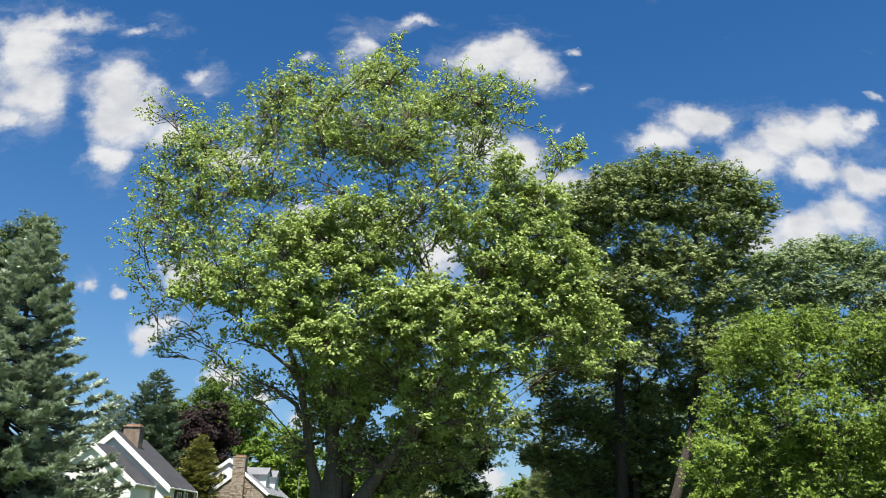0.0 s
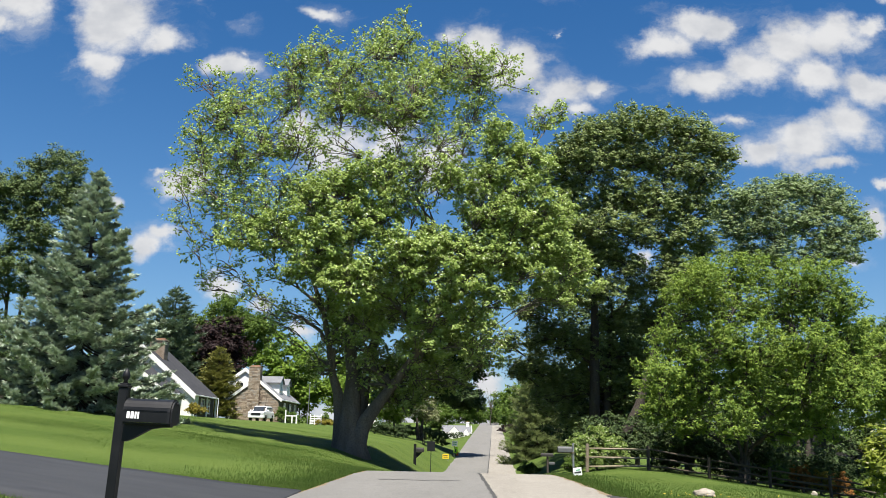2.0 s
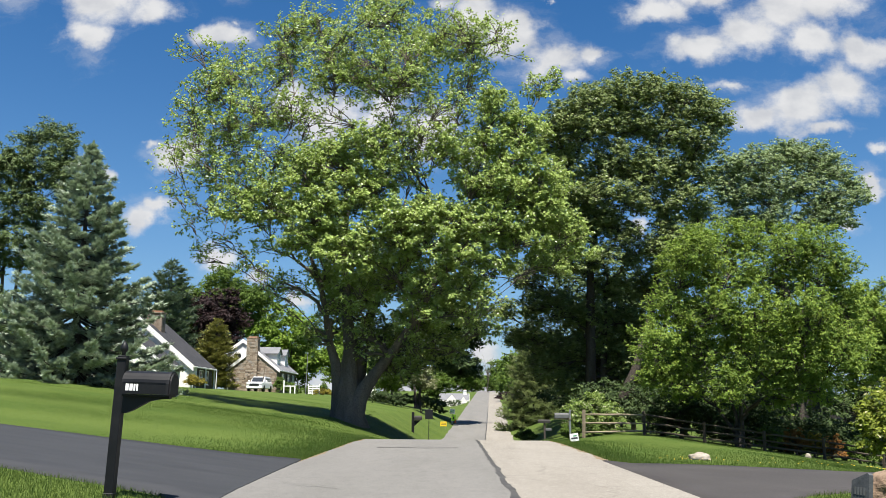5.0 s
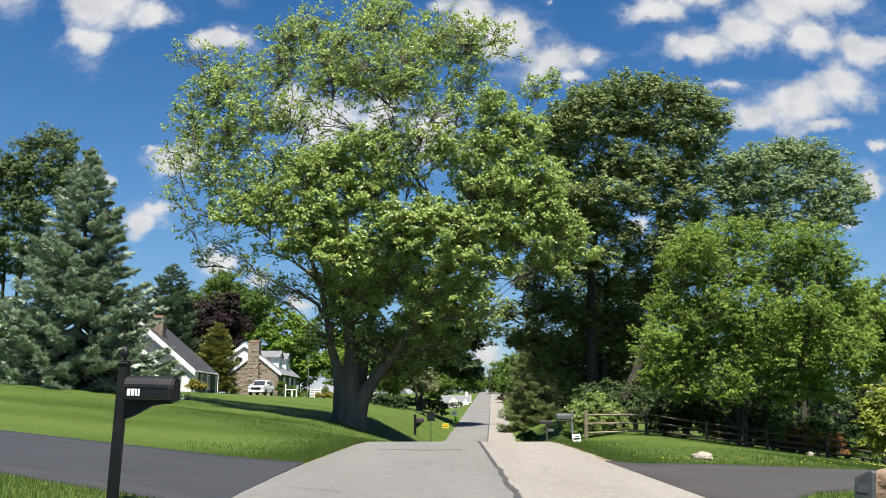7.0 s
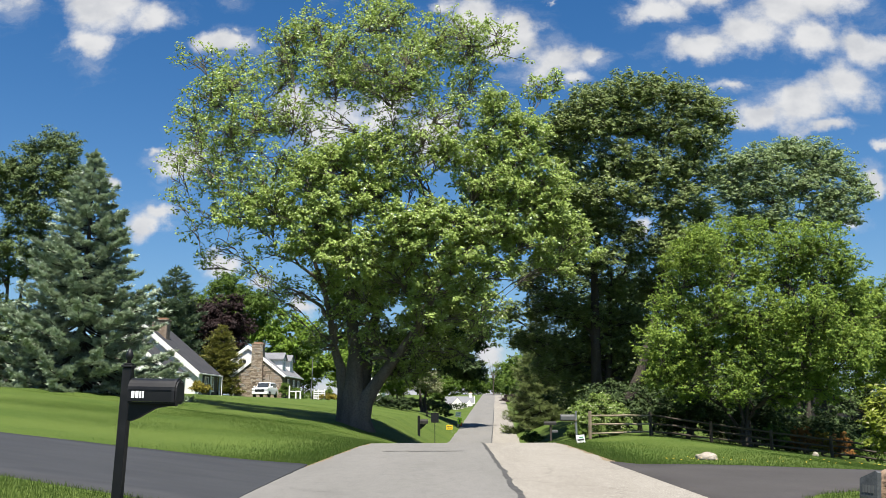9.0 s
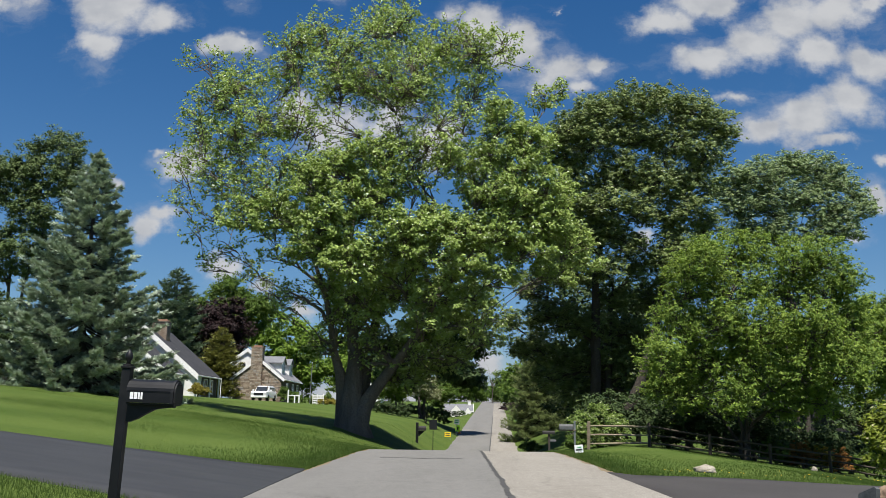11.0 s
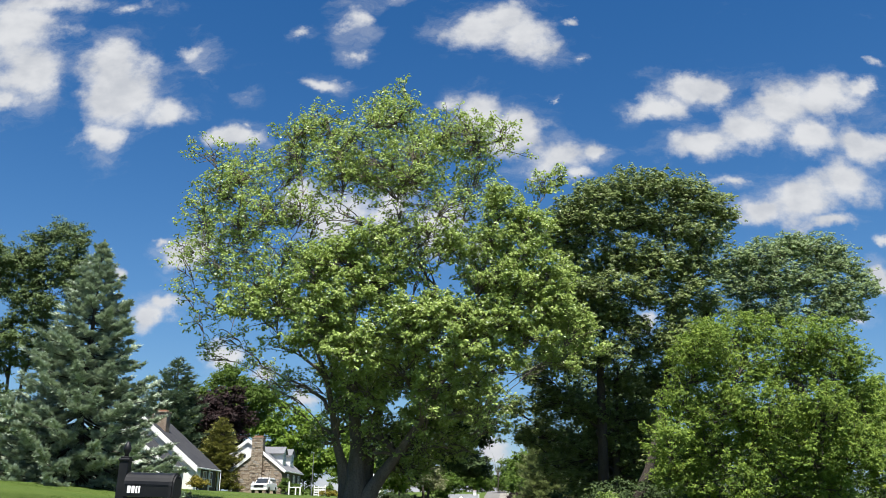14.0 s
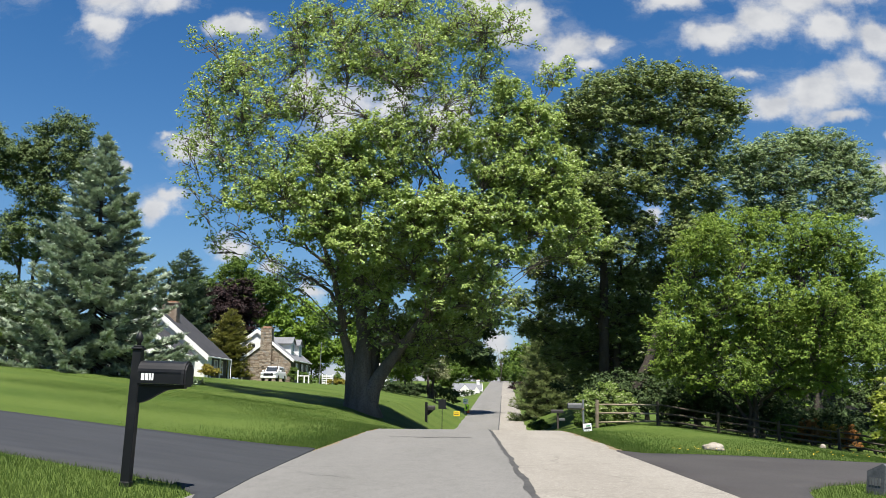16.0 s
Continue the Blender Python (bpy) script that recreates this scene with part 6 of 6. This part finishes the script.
box(bm, (-0.2, -0.2, 0), (0.2, 0.2, 0.03), 0.01)
part("foot", bm, M_ORANGE, cone)


# ---- stones by the drive ----
def boulder(name, x, y, rx, ry, rz_, mat, label, seed, sink=0.2):
    bm = bmesh.new()
    bmesh.ops.create_icosphere(bm, subdivisions=4, radius=1.0)
    for v in bm.verts:
        n = noise.noise(v.co * 1.3 + Vector((seed, 0, 0))) * 0.28 + noise.noise(v.co * 4 + Vector((0, seed, 0))) * 0.08
        v.co *= 1 + n
        v.co.x, v.co.y, v.co.z = v.co.x * rx, v.co.y * ry, v.co.z * rz_
    ob = part(name, bm, mat, None, "", True)
    ob.location = (x, y, gz(x, y) + rz_ * (1 - 2 * sink) * 0.7)
    return tagged(ob, label, "boulder")


boulder("boulder", 5.35, 18.6, 0.23, 0.17, 0.11, M_ROCK, "pale flat boulder half sunk in the lawn", 3.3)
boulder("boulder", 14.2, 34.4, 0.11, 0.11, 0.12, M_ROCK, "small white stone by the fence", 8.1)
boulder("boulder", 5.22, 10.4, 0.26, 0.2, 0.27, M_LOG, "brown boulder beside the driveway", 5.2)
pl = thing("stone_plaque", (4.8, 10.2, gz(4.8, 10.2)), "dark slate plaque leaning beside the boulder", "plaque")
bm = bmesh.new()
prism(bm, [(-0.13, -0.05), (0.13, -0.05), (0.13, 0.34), (0.1, 0.36), (-0.13, 0.26)], -0.03, 0.03, "y")
face = part("slab", bm, M_SLATE, pl)
for i in range(4):
    bm = bmesh.new()
    box(bm, (-0.09 + i * 0.045, -0.036, 0.1), (-0.06 + i * 0.045, -0.0305, 0.19))
    part("number_bar", bm, M_GREYPAINT, face, "plain pale bar")
pl.rotation_euler = (radians(-8), 0, radians(-70))

# ---- road wear ----
def ribbon(name, path, width, mat, label, lift, parent=None):
    V, Fc = [], []
    for i, (x, y) in enumerate(path):
        a = path[max(0, i - 1)]
        b = path[min(len(path) - 1, i + 1)]
        dx, dy = b[0] - a[0], b[1] - a[1]
        L = math.hypot(dx, dy) or 1
        w = width * (0.6 + 0.8 * abs(noise.noise((x * 2.1, y * 2.1, 4.4))) + 0.3 * rng.random())
        z = float(road_z(y)) + lift
        V += [(x - dy / L * w / 2, y + dx / L * w / 2, z), (x + dy / L * w / 2, y - dx / L * w / 2, z)]
    for i in range(len(path) - 1):
        Fc.append((2 * i, 2 * i + 1, 2 * i + 3, 2 * i + 2))
    return tagged(link_mesh(name, V, Fc, mat), label, "crack", kind="structure")


ysf = np.arange(6, 140, 0.2)
ribbon("seam", [(0.71 + 0.05 * noise.noise((y * 0.8, 0, 2)) + 0.03 * noise.noise((y * 4, 1, 2)) + float(bend(y)), y) for y in ysf], 0.085, M_TAR, "ragged dark seam between asphalt and concrete", 0.024)
ribbon("verge", [(-2.82 + 0.08 * noise.noise((y * 0.9, 3, 2)) + float(bend(y)), y) for y in np.arange(15.5, 90, 0.4)], 0.2, M_DIRT, "sandy strip along the asphalt edge", 0.016)
ribbon("verge", [(3.02 + 0.1 * noise.noise((y * 0.9, 6, 2)) + float(bend(y)), y) for y in np.arange(15.5, 60, 0.4)], 0.3, M_DIRT, "sandy strip along the concrete edge", 0.009)
ribbon("patch", [(-1.9 + 0.25 * i, 21.0 + 0.1 * math.sin(i)) for i in range(9)], 0.28, M_STAIN, "dark repair streak on the asphalt", 0.026)
for j in range(3):
    y0, x0, a = 8.9 + 6.1 * j, rng.uniform(0.9, 1.8), rng.uniform(-0.35, 0.35)
    n = int(rng.integers(8, 16))
    pts = [(min(2.9, x0 + 0.12 * i), y0 + a * i * 0.12 + 0.12 * noise.noise((i * 0.5, j, 0))) for i in range(n)]
    ribbon("crack", pts, 0.018, M_STAIN, "fine crack across the old concrete", 0.016)
for j in range(7):
    y0, x0, a = 8.5 + 2.6 * j, rng.uniform(-2.3, -0.6), rng.uniform(-0.8, 0.8)
    n = int(rng.integers(7, 14))
    pts = [(min(0.6, x0 + 0.1 * i), y0 + a * i * 0.1 + 0.1 * noise.noise((i * 0.5, j, 9))) for i in range(n)]
    ribbon("crack", pts, 0.014, M_STAIN, "fine crack in the worn asphalt", 0.024)


# ---- grass ----
def on_drive(x, y):
    left = (x < -2.7) & (y > np.interp(x, *DRIVE_L_NEAR) - 0.02) & (y < np.interp(x, *DRIVE_L_FAR) + 0.02)
    right = (x > 2.9) & (y > np.interp(x, *DRIVE_R_NEAR) - 0.02) & (y < np.interp(x, *DRIVE_R_FAR) + 0.02)
    xr_ = x - bend(y)
    return left | right | ((xr_ > -2.86) & (xr_ < 3.04))


def grass(name, n, x0, x1, y0, y1, h, w, label, edge=None):
    x, y = rng.uniform(x0, x1, n), y0 + (y1 - y0) * rng.uniform(0, 1, n) ** 1.4
    if edge is not None:
        x = edge + (x1 + x0 - 2 * edge) * np.minimum(2.0, rng.exponential(0.22, n))
    keep = ~on_drive(x, y)
    x, y = x[keep], y[keep]
    m = len(x)
    hh = h * rng.uniform(0.5, 1.3, m)
    z = ground(x, y)
    a = rng.uniform(0, 6.28, m)
    tip = np.stack([x + rng.normal(size=m) * hh * 0.35, y + rng.normal(size=m) * hh * 0.35, z + hh], 1)
    ca, sa = np.cos(a) * w / 2, np.sin(a) * w / 2
    p = np.stack([np.stack([x - ca, y - sa, z - 0.02], 1), np.stack([x + ca, y + sa, z - 0.02], 1), tip], 1).reshape(-1, 3)
    return tagged(quads_object(name, p, M_BLADE, per=3), label, "grass", kind="stuff")


grass("lawn_grass", 200000, -24, -2.8, 15.2, 34, 0.02, 0.012, "mown green grass blades on the rising lawn")
grass("lawn_grass", 30000, -24, -2.8, 33, 60, 0.03, 0.03, "mown green grass blades on the far lawn")
grass("verge_grass", 70000, -9, -2.75, 5.5, 10.8, 0.06, 0.008, "long grass blades round the mailbox")
grass("lawn_grass", 80000, 3.0, 15, 15.5, 38, 0.034, 0.013, "green grass with weeds before the fence")
grass("verge_grass", 30000, 3.0, 10, 8, 12.5, 0.065, 0.008, "long grass blades beside the driveway")
grass("verge_grass", 26000, -5.5, -2.8, 15.3, 30, 0.065, 0.012, "longer grass along the road edge", edge=-2.8)
grass("verge_grass", 14000, 3.0, 5.0, 16, 34, 0.08, 0.012, "longer grass along the road edge", edge=3.0)
# small yellow weeds in flower along the drive
n = 80
x, y = rng.uniform(4, 11, n), 16.5 + np.abs(rng.normal(size=n)) * 0.9
c = np.stack([x, y, ground(x, y) + 0.09], 1)
q = np.array([[-0.02, 0, 0], [0, -0.02, 0.01], [0.02, 0, 0.015], [0, 0.02, 0.01]]) * 0.8
tagged(quads_object("dandelion", (c[:, None] + q[None]).reshape(-1, 3), M_YELLOW), "small yellow dandelion flowers in the grass", "flower", kind="stuff")
